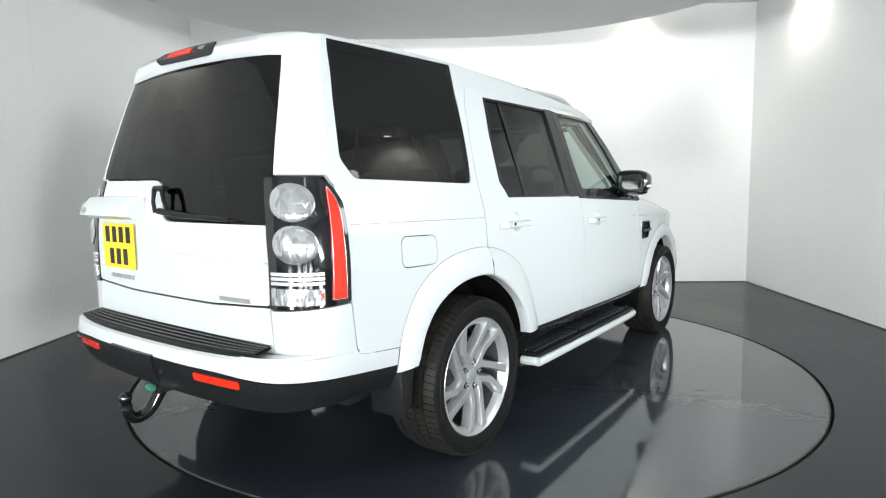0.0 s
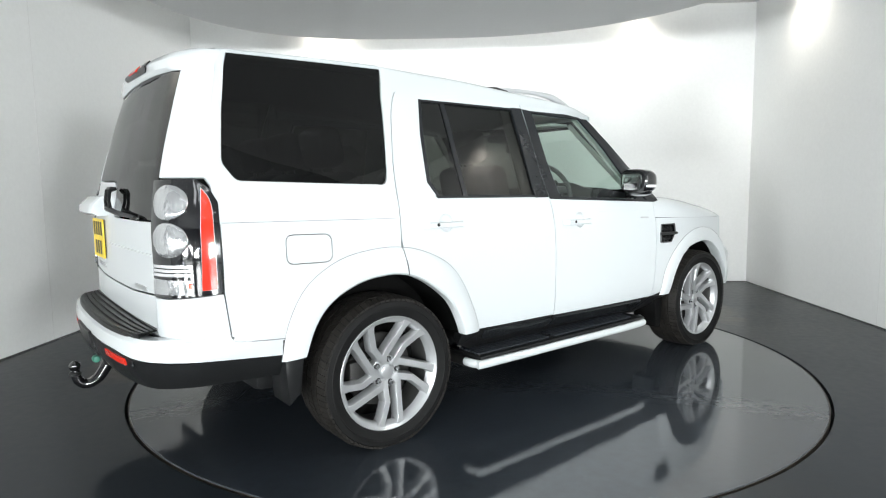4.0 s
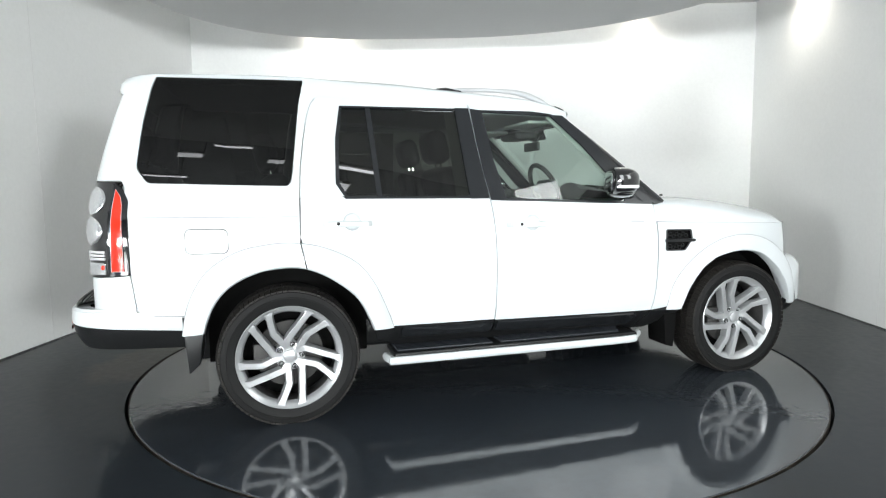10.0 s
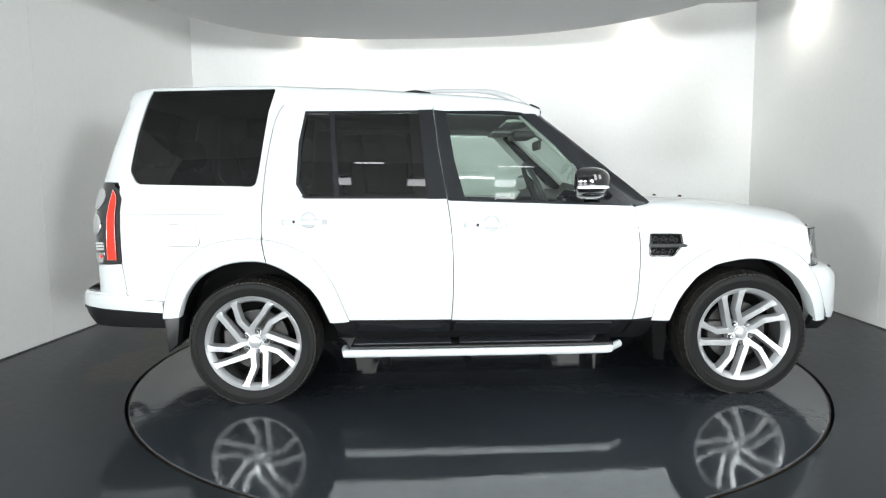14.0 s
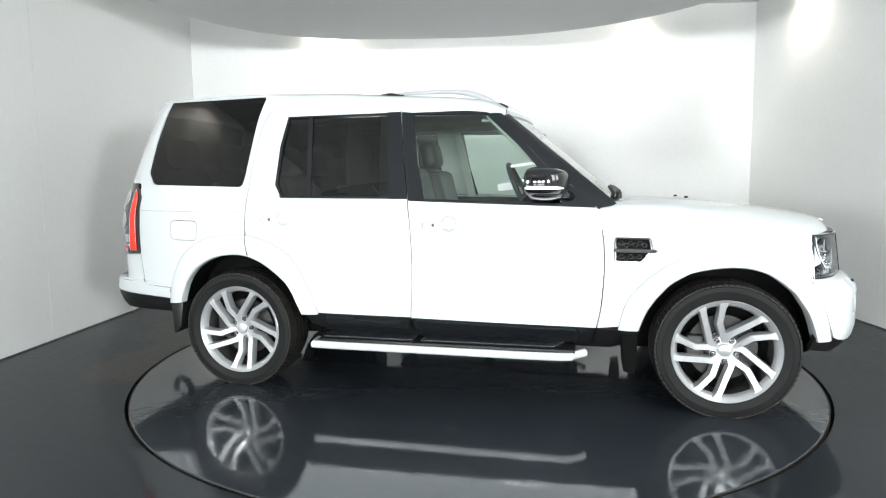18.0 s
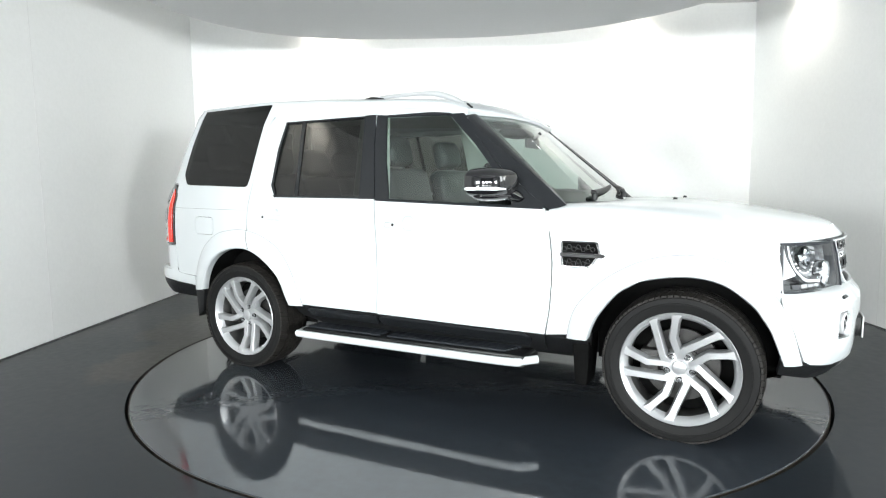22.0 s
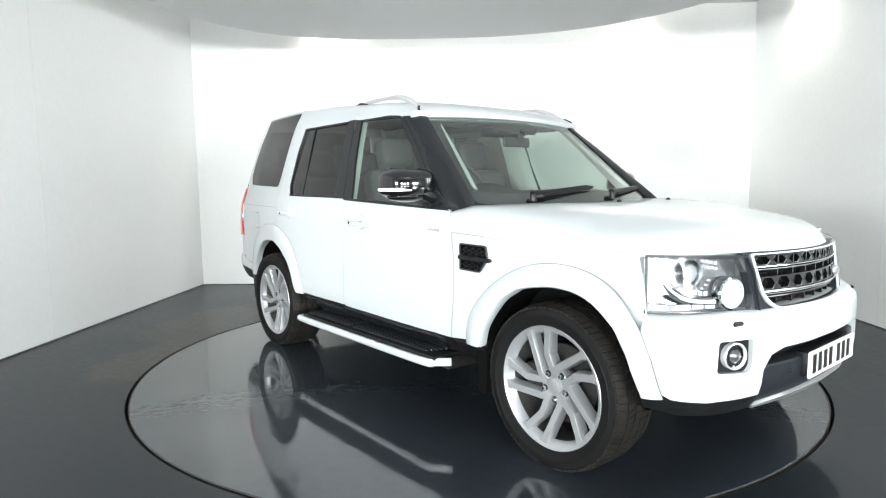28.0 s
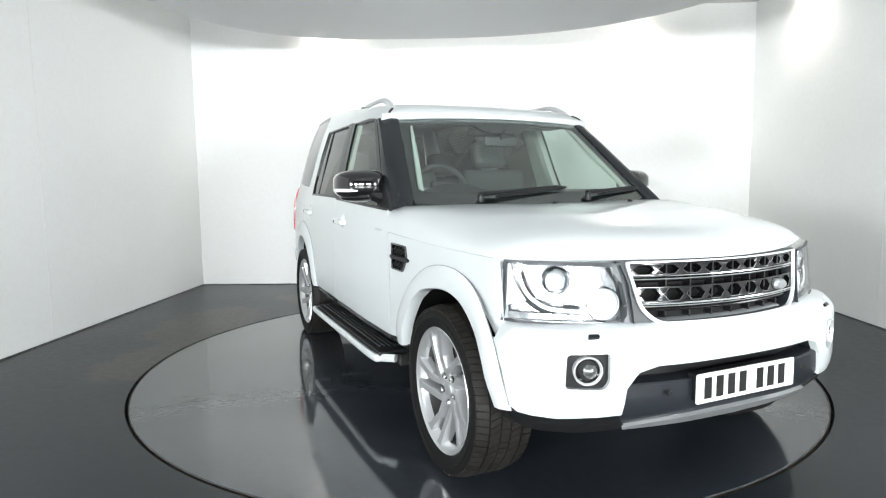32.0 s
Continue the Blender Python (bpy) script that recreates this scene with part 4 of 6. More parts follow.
def build_wheel():
    w = new("wheel")
    R, RW = 0.378, 0.255
    prof = [(0.272, -0.115), (0.285, -0.122), (0.290, -0.1245), (0.2925, -0.1245), (0.295, -0.125), (0.320, -0.131), (0.3215, -0.1335), (0.325, -0.1335), (0.327, -0.131), (0.350, -0.128), (0.362, -0.116), (0.369, -0.09), (0.370, -0.04), (0.3705, 0.0), (0.370, 0.04), (0.369, 0.09), (0.362, 0.116), (0.350, 0.128), (0.320, 0.131), (0.285, 0.122), (0.272, 0.115)]
    part("tyre", flat_foot(lathe(prof, 96, "y")), RUBBER, w, "black tyre with a chunky tread")
    rnd = random.Random(4)
    bm = bmesh.new()
    n = 76
    for i in range(n):
        a0 = 2 * math.pi * i / n
        for row, (y0, y1) in enumerate(((-0.128, -0.078), (-0.070, -0.026), (-0.020, 0.020), (0.026, 0.070), (0.078, 0.128))):
            off = (0.35, 0.1, 0.5, 0.2, 0.0)[row] * 2 * math.pi / n
            wd = 2 * math.pi / n * (0.43 if row in (0, 4) else 0.455) * rnd.uniform(0.9, 1.04)
            a = a0 + off
            vs = []
            for r in (0.366, 0.3765):
                for da in (-wd, wd):
                    for y in (y0, y1):
                        edge = abs(y) > 0.12
                        rr = (r - 0.012 if edge else r)
                        sk = (0.9 if row in (1, 3) else 0.45) * (y - (y0 + y1) / 2) * (1 if row % 2 else -1)
                        vs.append(bm.verts.new((rr * math.cos(a + da + sk), y, rr * math.sin(a + da + sk))))
            for q in ((0, 1, 3, 2), (4, 6, 7, 5), (0, 4, 5, 1), (2, 3, 7, 6), (0, 2, 6, 4), (1, 5, 7, 3)):
                bm.faces.new([vs[k] for k in q])
    bmesh.ops.recalc_face_normals(bm, faces=bm.faces[:])
    tagged(part("tread", flat_foot(bm), TREAD_RUBBER, w, "", 20), kind="stuff")
    # rim: barrel, lip, spokes; outer face towards -y
    rim_ob = part("rim", lathe([(0.258, 0.10), (0.248, 0.06), (0.246, -0.06), (0.254, -0.098), (0.262, -0.108), (0.270, -0.116), (0.275, -0.121), (0.280, -0.116), (0.279, -0.106)], 72, "y"), BARREL, w, "silver alloy rim with ten bent spokes")
    part("rim_lip", lathe([(0.242, -0.080), (0.2475, -0.094), (0.254, -0.1060), (0.262, -0.1125), (0.270, -0.1175), (0.276, -0.1225), (0.2815, -0.117), (0.281, -0.106)], 96, "y"), ALLOY, rim_ob, "bright outer lip")
    star = [(r * math.cos(radians(a)), r * math.sin(radians(a))) for a in range(0, 360, 6) for r in (0.0765 + 0.0045 * math.cos(radians(5 * (a - 4))),)]
    rows = [[(x * k, y, z * k) for x, z in star] for k, y in ((0.02, -0.0755), (0.55, -0.0755), (0.86, -0.0765), (0.97, -0.073), (1.0, -0.064), (1.0, -0.02))]
    hub = loft(rows, closed_v=True)
    bmesh.ops.recalc_face_normals(hub, faces=hub.faces[:])
    part("hub", hub, ALLOY, rim_ob)
    part("centre_cap", lathe([(0.001, -0.0885), (0.026, -0.0875), (0.0325, -0.085), (0.0345, -0.080), (0.0350, -0.074)], 28, "y"), ALLOY, rim_ob, "plain silver centre cap")
    for i in range(5):
        a = radians(72 * i + 4)
        nut = lathe([(0.001, -0.0905), (0.008, -0.0905), (0.0105, -0.087), (0.0105, -0.070)], 6, "y", Matrix.Translation((0.062 * math.cos(a), 0, 0.062 * math.sin(a))))
        part("wheel_nut", nut, CHROME, rim_ob)
        # black ring paints in the shade of the nut's recess
        ring_ = lathe([(0.0105, -0.0775), (0.0145, -0.0780), (0.0160, -0.074)], 18, "y", Matrix.Translation((0.062 * math.cos(a), 0, 0.062 * math.sin(a))))
        part("nut_well_shade", ring_, GAP_BLACK, rim_ob)
    for i in range(5):
        for k, pts in enumerate((((0.046, -4), (0.150, 10.5), (0.268, 1.5)), ((0.046, -5), (0.086, -13), (0.268, -46)))):
            base = 72 * i + 40
            rows = []
            knots = [Vector((r * math.cos(radians(base + d)), r * math.sin(radians(base + d)))) for r, d in pts]
            line = []
            for a, b in zip(knots, knots[1:]):
                ln = (b - a).length
                line += [a.lerp(b, u) for u in (0.0, 0.012 / ln, 0.35, 0.65, 0.85, 1 - 0.012 / ln)]
            line.append(knots[-1])
            m = len(line)
            for j, p in enumerate(line):
                d = (Vector(line[min(j + 1, m - 1)]) - Vector(line[max(j - 1, 0)])).normalized()
                nrm = Vector((-d.y, d.x))
                t = j / (m - 1)
                r = Vector(p).length
                hw = 0.0178 + 0.0020 * math.sin(math.pi * min(1.0, t * 1.1)) + 0.017 * max(0.0, (r - 0.228) / 0.040) ** 2
                y0 = -0.080 - 0.034 * min(1.0, max(0.0, (r - 0.046) / 0.215)) ** 0.8
                row = []
                for u, dy in ((-1.12, 0.050), (-1.0, 0.012), (-0.78, 0.0010), (-0.70, 0.0), (0.70, 0.0), (0.78, 0.0010), (1.0, 0.012), (1.12, 0.050)):
                    q = Vector(p) + nrm * hw * u
                    row.append((q.x, y0 + dy, q.y))
                rows.append(row)
            part("spoke", loft(rows, closed_v=True, caps=True), ALLOY, rim_ob, "", 22)
    part("brake_disc", lathe([(0.05, -0.028), (0.095, -0.028), (0.097, -0.012), (0.180, -0.012), (0.182, 0.006), (0.05, 0.006)], 48, "y"), STEEL_DARK, w, "dark steel brake disc")
    part("brake_caliper", box((-0.19, -0.055, -0.07), (-0.10, 0.03, 0.07), 0.012), STEEL_DARK, w)
    # black disc closes the barrel, painting in the shade behind the spokes
    part("wheel_back_shade", lathe([(0.001, 0.045), (0.25, 0.055)], 32, "y"), DEEP_BLACK, w)
    return w


# ---- bonnet, windscreen, roof
HOOD_Z = curve_fn((0.0, 0.02, 0.06, 0.14, 0.34, 0.54, 0.93, 1.20), (0.972, 1.000, 1.034, 1.062, 1.098, 1.127, 1.156, 1.150))
HOOD_SEAM = curve_fn((2.2, 2.81, 3.1, 3.3, 3.4), (1.019, 0.9935, 0.9855, 0.980, 0.977))


def build_hood():
    rows = []
    nu, nv = 40, 48
    for i in range(nu + 1):
        u = (i / nu)
        row = []
        for j in range(nv + 1):
            v = math.sin(math.pi / 2 * (2 * j / nv - 1))
            yr = 0.90 * v
            xf, xr = 3.600 - 0.40 * yr * yr, 2.385 - 0.205 * yr * yr
            e = 1 - (1 - u) ** 1.7
            x = xr + (xf - xr) * e
            d = xf - x
            ws = WIDTH(x) + LEAN(HOOD_SEAM(x))
            zs = min(HOOD_SEAM(x), HOOD_Z(d))
            k = max(0.0, 1 - abs(v) ** (7 + 20 * max(0.0, 1 - e / 0.75) ** 1.5)) ** 0.42
            bulge = 0.004 * math.exp(-((abs(v) - 0.52) / 0.18) ** 2) * min(1, d / 0.3)
            row.append((x, ws * v * (1.002), zs + (HOOD_Z(d) + bulge - zs) * k))
        rows.append(row)
    bm = face_out(loft(rows), (0, 0, 1))
    bm.normal_update()
    rim(bm, 0.02)
    hood = part("bonnet", bm, PAINT, car, "white clamshell bonnet")
    for y in (-0.235, 0.235):
        nz = lathe([(0.001, 0.014), (0.010, 0.012), (0.014, 0.0)], 12, "z", Matrix.Translation((2.765, y, 1.160)))
        part("washer_nozzle", nz, BLACK_PLASTIC, hood)
    # spaced plain marks on the leading edge
    for i in range(9):
        if i == 4:
            continue
        y = 0.075 * (i - 4)
        part("letter_mark", box((3.548 - 0.4 * y * y, y - 0.009, 1.021), (3.556 - 0.4 * y * y, y + 0.009, 1.029), 0.001, 1), LAMP_BRIGHT, hood, "small plain silver mark")


def build_screen():
    out = (1, 0, 0.8)
    f = lambda y, z: Vector((screen_x(y, z), y, z))
    edge = rounded([(-0.655, 1.672), (-0.3, 1.686), (0.3, 1.686), (0.655, 1.670), (0.782, 1.165), (0.4, 1.130), (-0.4, 1.130), (-0.782, 1.165)], [0.03, 0, 0, 0.03, 0.02, 0, 0, 0.02])
    part("windscreen", panel(edge, f, out, 0.006, 0.12), SCREEN_GLASS, car, "clear curved windscreen")
    g = lambda y, z: Vector((screen_x(y, z) - 0.004, y, z - 0.003))
    inner = rounded([(-0.600, 1.635), (-0.22, 1.640), (-0.12, 1.585), (0.12, 1.585), (0.22, 1.640), (0.600, 1.635), (0.735, 1.235), (0.60, 1.215), (-0.60, 1.215), (-0.735, 1.235)], [0.03, 0.03, 0.02, 0.02, 0.03, 0.03, 0.03, 0.02, 0.02, 0.03])
    part("screen_border", panel(edge, g, out, 0.004, 0.15, [inner]), GLOSS_BLACK, car, "black printed glass border")
    for sy in (-1, 1):
        part("pillar_trim", tube([(screen_x(a, z) - 0.035, sy * a, z) for a, z in ((0.585, 1.650), (0.625, 1.50), (0.665, 1.36), (0.705, 1.23))], 0.016, 8), TRIM_GREY, car, "pale grey pillar trim behind the windscreen")
    # scuttle and wipers
    rows = []
    for j in range(25):
        y = -0.76 + 1.52 * j / 24
        x0 = screen_x(y, 1.16)
        rows.append([(x0 - 0.03, y, 1.148 - 0.02 * (abs(y) / 0.84) ** 3), (x0 + 0.03, y, 1.152 - 0.02 * (abs(y) / 0.84) ** 3), (x0 + 0.075, y, 1.136 - 0.02 * (abs(y) / 0.84) ** 3), (x0 + 0.09, y, 1.09)])
    part("scuttle", face_out(loft(rows), (0, 0, 1)), BLACK_PLASTIC, car, "black plastic scuttle panel")
    for py, ty, tz in ((-0.43, 0.09, 1.232), (0.27, 0.71, 1.222)):
        arm = lambda t, py=py, ty=ty, tz=tz: (py + (ty - py) * t, 1.192 + (tz - 1.192) * t)
        pts = [(screen_x(*arm(i / 8)) + 0.030 - 0.010 * i / 8, arm(i / 8)[0], arm(i / 8)[1] + 0.014) for i in range(9)]
        w = part("wiper", tube(pts, [0.018, 0.017, 0.014, 0.012, 0.011, 0.010, 0.009, 0.008, 0.006], 8, 0.8), BLACK_PLASTIC, car, "black wiper arm with its blade")
        pv = pts[0]
        part("wiper_pivot", lathe([(0.001, 0.012), (0.012, 0.011), (0.017, 0.006), (0.019, -0.03)], 16, "z", Matrix.Translation((pv[0] + 0.005, pv[1], pv[2] - 0.012))), BLACK_PLASTIC, w)
        b0, b1 = py + 0.10, ty + 0.07
        rise = lambda q, py=py, ty=ty, tz=tz: 1.186 + (tz - 1.190) * (q - py) / (ty - py)
        blade = [(screen_x(q, rise(q)) + 0.014, q, rise(q) + 0.004) for q in [b0 + (b1 - b0) * i / 10 for i in range(11)]]
        part("wiper_blade", tube(blade, [0.005] + [0.011] * 9 + [0.005], 6, 1.2), BLACK_PLASTIC, w)


ROOF_Z = curve_fn((-0.86, -0.79, -0.63, -0.2, 0.5, 1.0, 1.35, 1.55, 1.66, 1.72), (1.845, 1.862, 1.874, 1.880, 1.864, 1.828, 1.801, 1.774, 1.736, 1.680))
ROOF_LOW = curve_fn((-0.86, -0.68, -0.60, 0.118, 0.143, 0.172, 0.26, 1.05, 1.46, 1.60, 1.72), (1.795, 1.845, 1.852, 1.851, 1.800, 1.747, 1.7445, 1.732, 1.716, 1.698, 1.69))


ROOF_TAIL = -0.66


def roof_edge(x):
    """Lower edge, shoulder height and half width of the roof."""
    zt = ROOF_Z(x)
    zl = min(ROOF_LOW(x), zt - 0.012)
    k = min(1.0, max(0.0, x / 0.45))
    z1 = max(zl + 0.004, zt - 0.022 - 0.018 * k * k * (3 - 2 * k))
    return zt, zl, z1, WIDTH(x) + LEAN(z1)


def roof_point(x, v):
    zt, zl, z1, y1 = roof_edge(x)
    xx = x - 0.03 * (1 - v * v) * max(0, -x) + 0.17 * (1 - v * v) * max(0, (x - 1.3))
    return (xx, y1 * v, z1 + (zt + 0.006 * (1 - v * v) - z1) * max(0, 1 - abs(v) ** 5) ** 0.5)


def build_roof():
    rows = []
    nx = 100
    for i in range(nx + 1):
        x = ROOF_TAIL + (1.70 - ROOF_TAIL) * i / nx
        zt, zl, z1, y1 = roof_edge(x)
        low = [(x, WIDTH(x) + LEAN(zl + (z1 - zl) * k / 4) + 0.0012, zl + (z1 - zl) * k / 4) for k in range(5)]
        row = [(a, -b, c) for a, b, c in low]
        row += [roof_point(x, -math.cos(math.pi * k / 32)) for k in range(1, 32)]
        row += low[::-1]
        rows.append(row)
    bm = face_out(loft(rows), (0, 0, 1))
    roof = part("roof", bm, PAINT, car, "white stepped roof")
    head = []
    for p in rows[-1][1:-1]:
        yy = p[1]
        zq = min(p[2] - 0.004, 1.682 - 0.038 * yy * yy)
        q = Vector((screen_x(yy, zq) + 0.007, yy, zq))
        head.append([p, Vector(p).lerp(q, 0.5) + Vector((0.006, 0, 0.002)), q, q + Vector((-0.012, 0, -0.004))])
    part("roof_header", face_out(loft(head), (1, 0, 0.3)), PAINT, roof)
    low = []
    for r in rows[4:-2]:
        low.append([(p[0], p[1] * 0.94, p[2] - 0.045) for p in r[3:-3]])
    part("headlining", face_out(loft(low), (0, 0, -1)), TRIM_GREY, car, "pale grey headlining")
    for s in (-1, 1):
        pts = [(0.96, s * 0.640, 1.810), (1.05, s * 0.643, 1.822), (1.20, s * 0.645, 1.825), (1.36, s * 0.647, 1.821), (1.46, s * 0.650, 1.806), (1.56, s * 0.655, 1.768), (1.640, s * 0.660, 1.718)]
        rail = part("roof_rail", tube(smooth_line(pts, 4), [0.016 + 0.008 * min(1, max(0, (i - 10) / 6)) for i in range(25)], 12, 0.75), RAIL_SILVER, roof, "silver roof rail")
        trim = [Vector(roof_point(x, s * v)) + Vector((0, 0, 0.001)) for x, v in ((1.640, 0.895), (1.665, 0.92), (1.69, 0.94))]
        part("roof_trim", tube(trim, 0.0075, 8), SATIN_BLACK, roof)
        part("rail_foot", tube([(0.90, s * 0.644, 1.818), (0.96, s * 0.648, 1.817), (1.05, s * 0.652, 1.806)], [0.008, 0.016, 0.012], 8), BLACK_PLASTIC, rail)


# ---- tail
def build_rear():
    out = (-1, 0, 0)
    y = REAR.by_y
    # glass, dropped to one side as the split tailgate has it
    glass_line = rounded([(-y(0.731), 1.766), (-0.3, 1.790), (0.3, 1.790), (y(0.725), 1.766), (y(0.690), 1.305), (0.10, 1.300), (0.045, 1.270), (0.030, 1.150), (0.0, 1.128), (-y(0.665), 1.128), (-y(0.690), 1.30)], [0.02, 0, 0, 0.02, 0.015, 0.04, 0.05, 0.03, 0.03, 0.015, 0])
    part("rear_window", panel(glass_line, rear(-0.003), out, 0.006, 0.08), DARKER_GLASS, car, "dark tinted rear window")
    skin = rounded([(y(0.645), 1.296), (0.105, 1.292), (0.052, 1.262), (0.037, 1.145), (0.0, 1.120), (-y(0.645), 1.120), (-y(0.645), 0.826), (-0.3, 0.808), (0.3, 0.808), (y(0.645), 0.826)], [0.01, 0.04, 0.05, 0.03, 0.03, 0.01, 0.02, 0, 0, 0.02])
    tg = part("tailgate", panel(skin, rear(0.0), out, 0.02, 0.07), PAINT, car, "white asymmetric split tailgate")
    # upper frame above the glass, rolling over into the roof
    rows = []
    for k in range(49):
        v = -1 + k / 24
        a = v * y(0.815)
        e = max(0.0, 1 - abs(v) ** 4)
        zb = 1.780 - 0.030 * v * v
        zt = 1.850 - 0.012 * v * v
        q = Vector(roof_point(ROOF_TAIL + 0.01, v))
        p2 = rear(0.004 + 0.036 * e)(a, zt - 0.022)
        p3 = rear(0.000 + 0.022 * e)(a, zt + 0.006)
        p3 = Vector((p3.x, p3.y, min(p3.z, q.z)))
        m = p3.lerp(q, 0.45)
        m.z = min(q.z, max(m.z, p3.z + (q.z - p3.z) * 0.75))
        rows.append([rear(-0.02)(a, zb), rear(0.002)(a, zb), rear(0.004 + 0.020 * e)(a, zb + 0.018), p2, p3, m, q + Vector((0.004, 0, -0.001)), q + Vector((0.03, 0, -0.012))])
    lp = part("spoiler", face_out(loft(rows), (-1, 0, 0.5)), PAINT, car, "white roof spoiler")
    lift = curve_fn((1.785, 1.800, 1.828, 1.850, 1.866), (0.024, 0.030, 0.0435, 0.033, 0.020))
    fo = lambda d: (lambda a, b: rear(lift(b) + 0.003 + d)(a, b))
    hl = part("high_brake_light", panel(rounded([(-0.270, 1.856), (0.10, 1.862), (0.31, 1.855), (0.355, 1.833), (0.300, 1.803), (0.02, 1.799), (-0.23, 1.799), (-0.268, 1.818)], 0.022), fo(0), out, 0.006, 0.02), SATIN_BLACK, lp, "high brake light in a black housing")
    part("red_strip", panel(rounded([(-0.05, 1.852), (0.19, 1.852), (0.21, 1.828), (-0.04, 1.824)], 0.008), fo(0.004), out, 0.006, 0.03), RED_LENS, hl, "red brake light strip")
    part("camera_pod", panel(rounded([(-0.19, 1.846), (-0.12, 1.848), (-0.12, 1.834), (-0.19, 1.832)], 0.006), fo(0.004), out, 0.006, 0.03), CHROME, hl)
    # lower tailgate, split line below
    skin = rounded([(-y(0.645), 0.818), (-0.3, 0.800), (0.3, 0.800), (y(0.645), 0.818), (y(0.66), 0.640), (-y(0.66), 0.640)], 0.01)
    part("drop_gate", panel(skin, rear(0.0), out, 0.02, 0.08), PAINT, car, "white lower tailgate flap")
    part("crease", panel([(0.12, 0.992), (-y(0.64), 0.990), (-y(0.64), 0.978), (0.10, 0.978), (0.14, 0.986)], rear(0.010), out, 0.011, 0.1), PAINT, tg)
    # handle shelf over the plate
    rows = []
    for j in range(17):
        s = 0.19 + 0.50 * j / 16
        e = (0.82, 0.97)[min(1, j, 16 - j)] if min(j, 16 - j) < 2 else 1.0
        rows.append([rear(-0.01)(s, 1.225 * 1.0), rear(0.012 + 0.035 * e)(s, 1.222), rear(0.020 + 0.060 * e)(s, 1.185), rear(0.022 + 0.062 * e)(s, 1.140), rear(0.010 + 0.045 * e)(s, 1.125), rear(-0.01)(s, 1.125)])
    sh = part("handle_shelf", face_out(loft(rows, caps=True), (-1, 0, 0)), PAINT, tg, "white handle shelf over the plate")
    oval = lathe([(0.001, 0.004), (0.020, 0.003), (0.026, 0.0)], 20, "x", Matrix.Translation(rear(0.083)(0.62, 1.163)) @ Matrix.Rotation(math.pi, 4, "Z") @ Matrix.Diagonal((1, 1, 0.65, 1)))
    part("oval_badge", oval, SILVER, sh, "plain oval badge")
    build_plate("rear_plate", 0.279, 0.205, PLATE_YELLOW, Matrix.Translation(rear(0.010)(0.395, 1.000)) @ Matrix.Rotation(radians(-90), 4, "Z") @ Matrix.Rotation(radians(90), 4, "X") @ Matrix.Rotation(radians(0), 4, "Z"), ((4, 0.052), (3, -0.048)), tg, "yellow number plate with two rows of plain bars")
    for i in range(9):
        s = 0.515 - 0.026 * i
        part("letter_mark", panel([(s, 0.868), (s - 0.017, 0.868), (s - 0.017, 0.849), (s, 0.849)], rear(0.004), out, 0.004, 0.1), SILVER, tg, "small plain silver mark")
    part("badge", panel([(-0.36, 0.842), (-0.54, 0.842), (-0.54, 0.824), (-0.36, 0.824)], rear(0.004), out, 0.004, 0.1), SILVER, tg, "small plain silver badge strip")
    # wiper at the low corner of the glass
    w = part("rear_wiper", tube([rear(0.035)(0.0, 1.165), rear(0.030)(-0.18, 1.150), rear(0.020)(-0.40, 1.140), rear(0.016)(-0.46, 1.138)], [0.014, 0.012, 0.009, 0.006], 8), BLACK_PLASTIC, car, "black rear wiper")
    for a0, a1 in ((0.052, 0.030), (-0.012, -0.075)):
        part("wiper_strut", tube([rear(0.012)(a0, 1.262), rear(0.040)(a0 - 0.004, 1.250), rear(0.042)((a0 + a1) / 2, 1.205), rear(0.034)(a1, 1.158)], [0.009, 0.011, 0.008, 0.009], 8), BLACK_PLASTIC, w)
    part("wiper_pivot", tube([rear(0.030)(0.062, 1.258), rear(0.030)(-0.020, 1.258)], 0.013, 10), BLACK_PLASTIC, w)
    part("wiper_blade", tube([rear(0.010)(-0.05, 1.140), rear(0.012)(-0.50, 1.132)], 0.006, 6), BLACK_PLASTIC, w)
    for s in (-1, 1):
        build_corner(s)
    build_rear_bumper()
    build_tow()


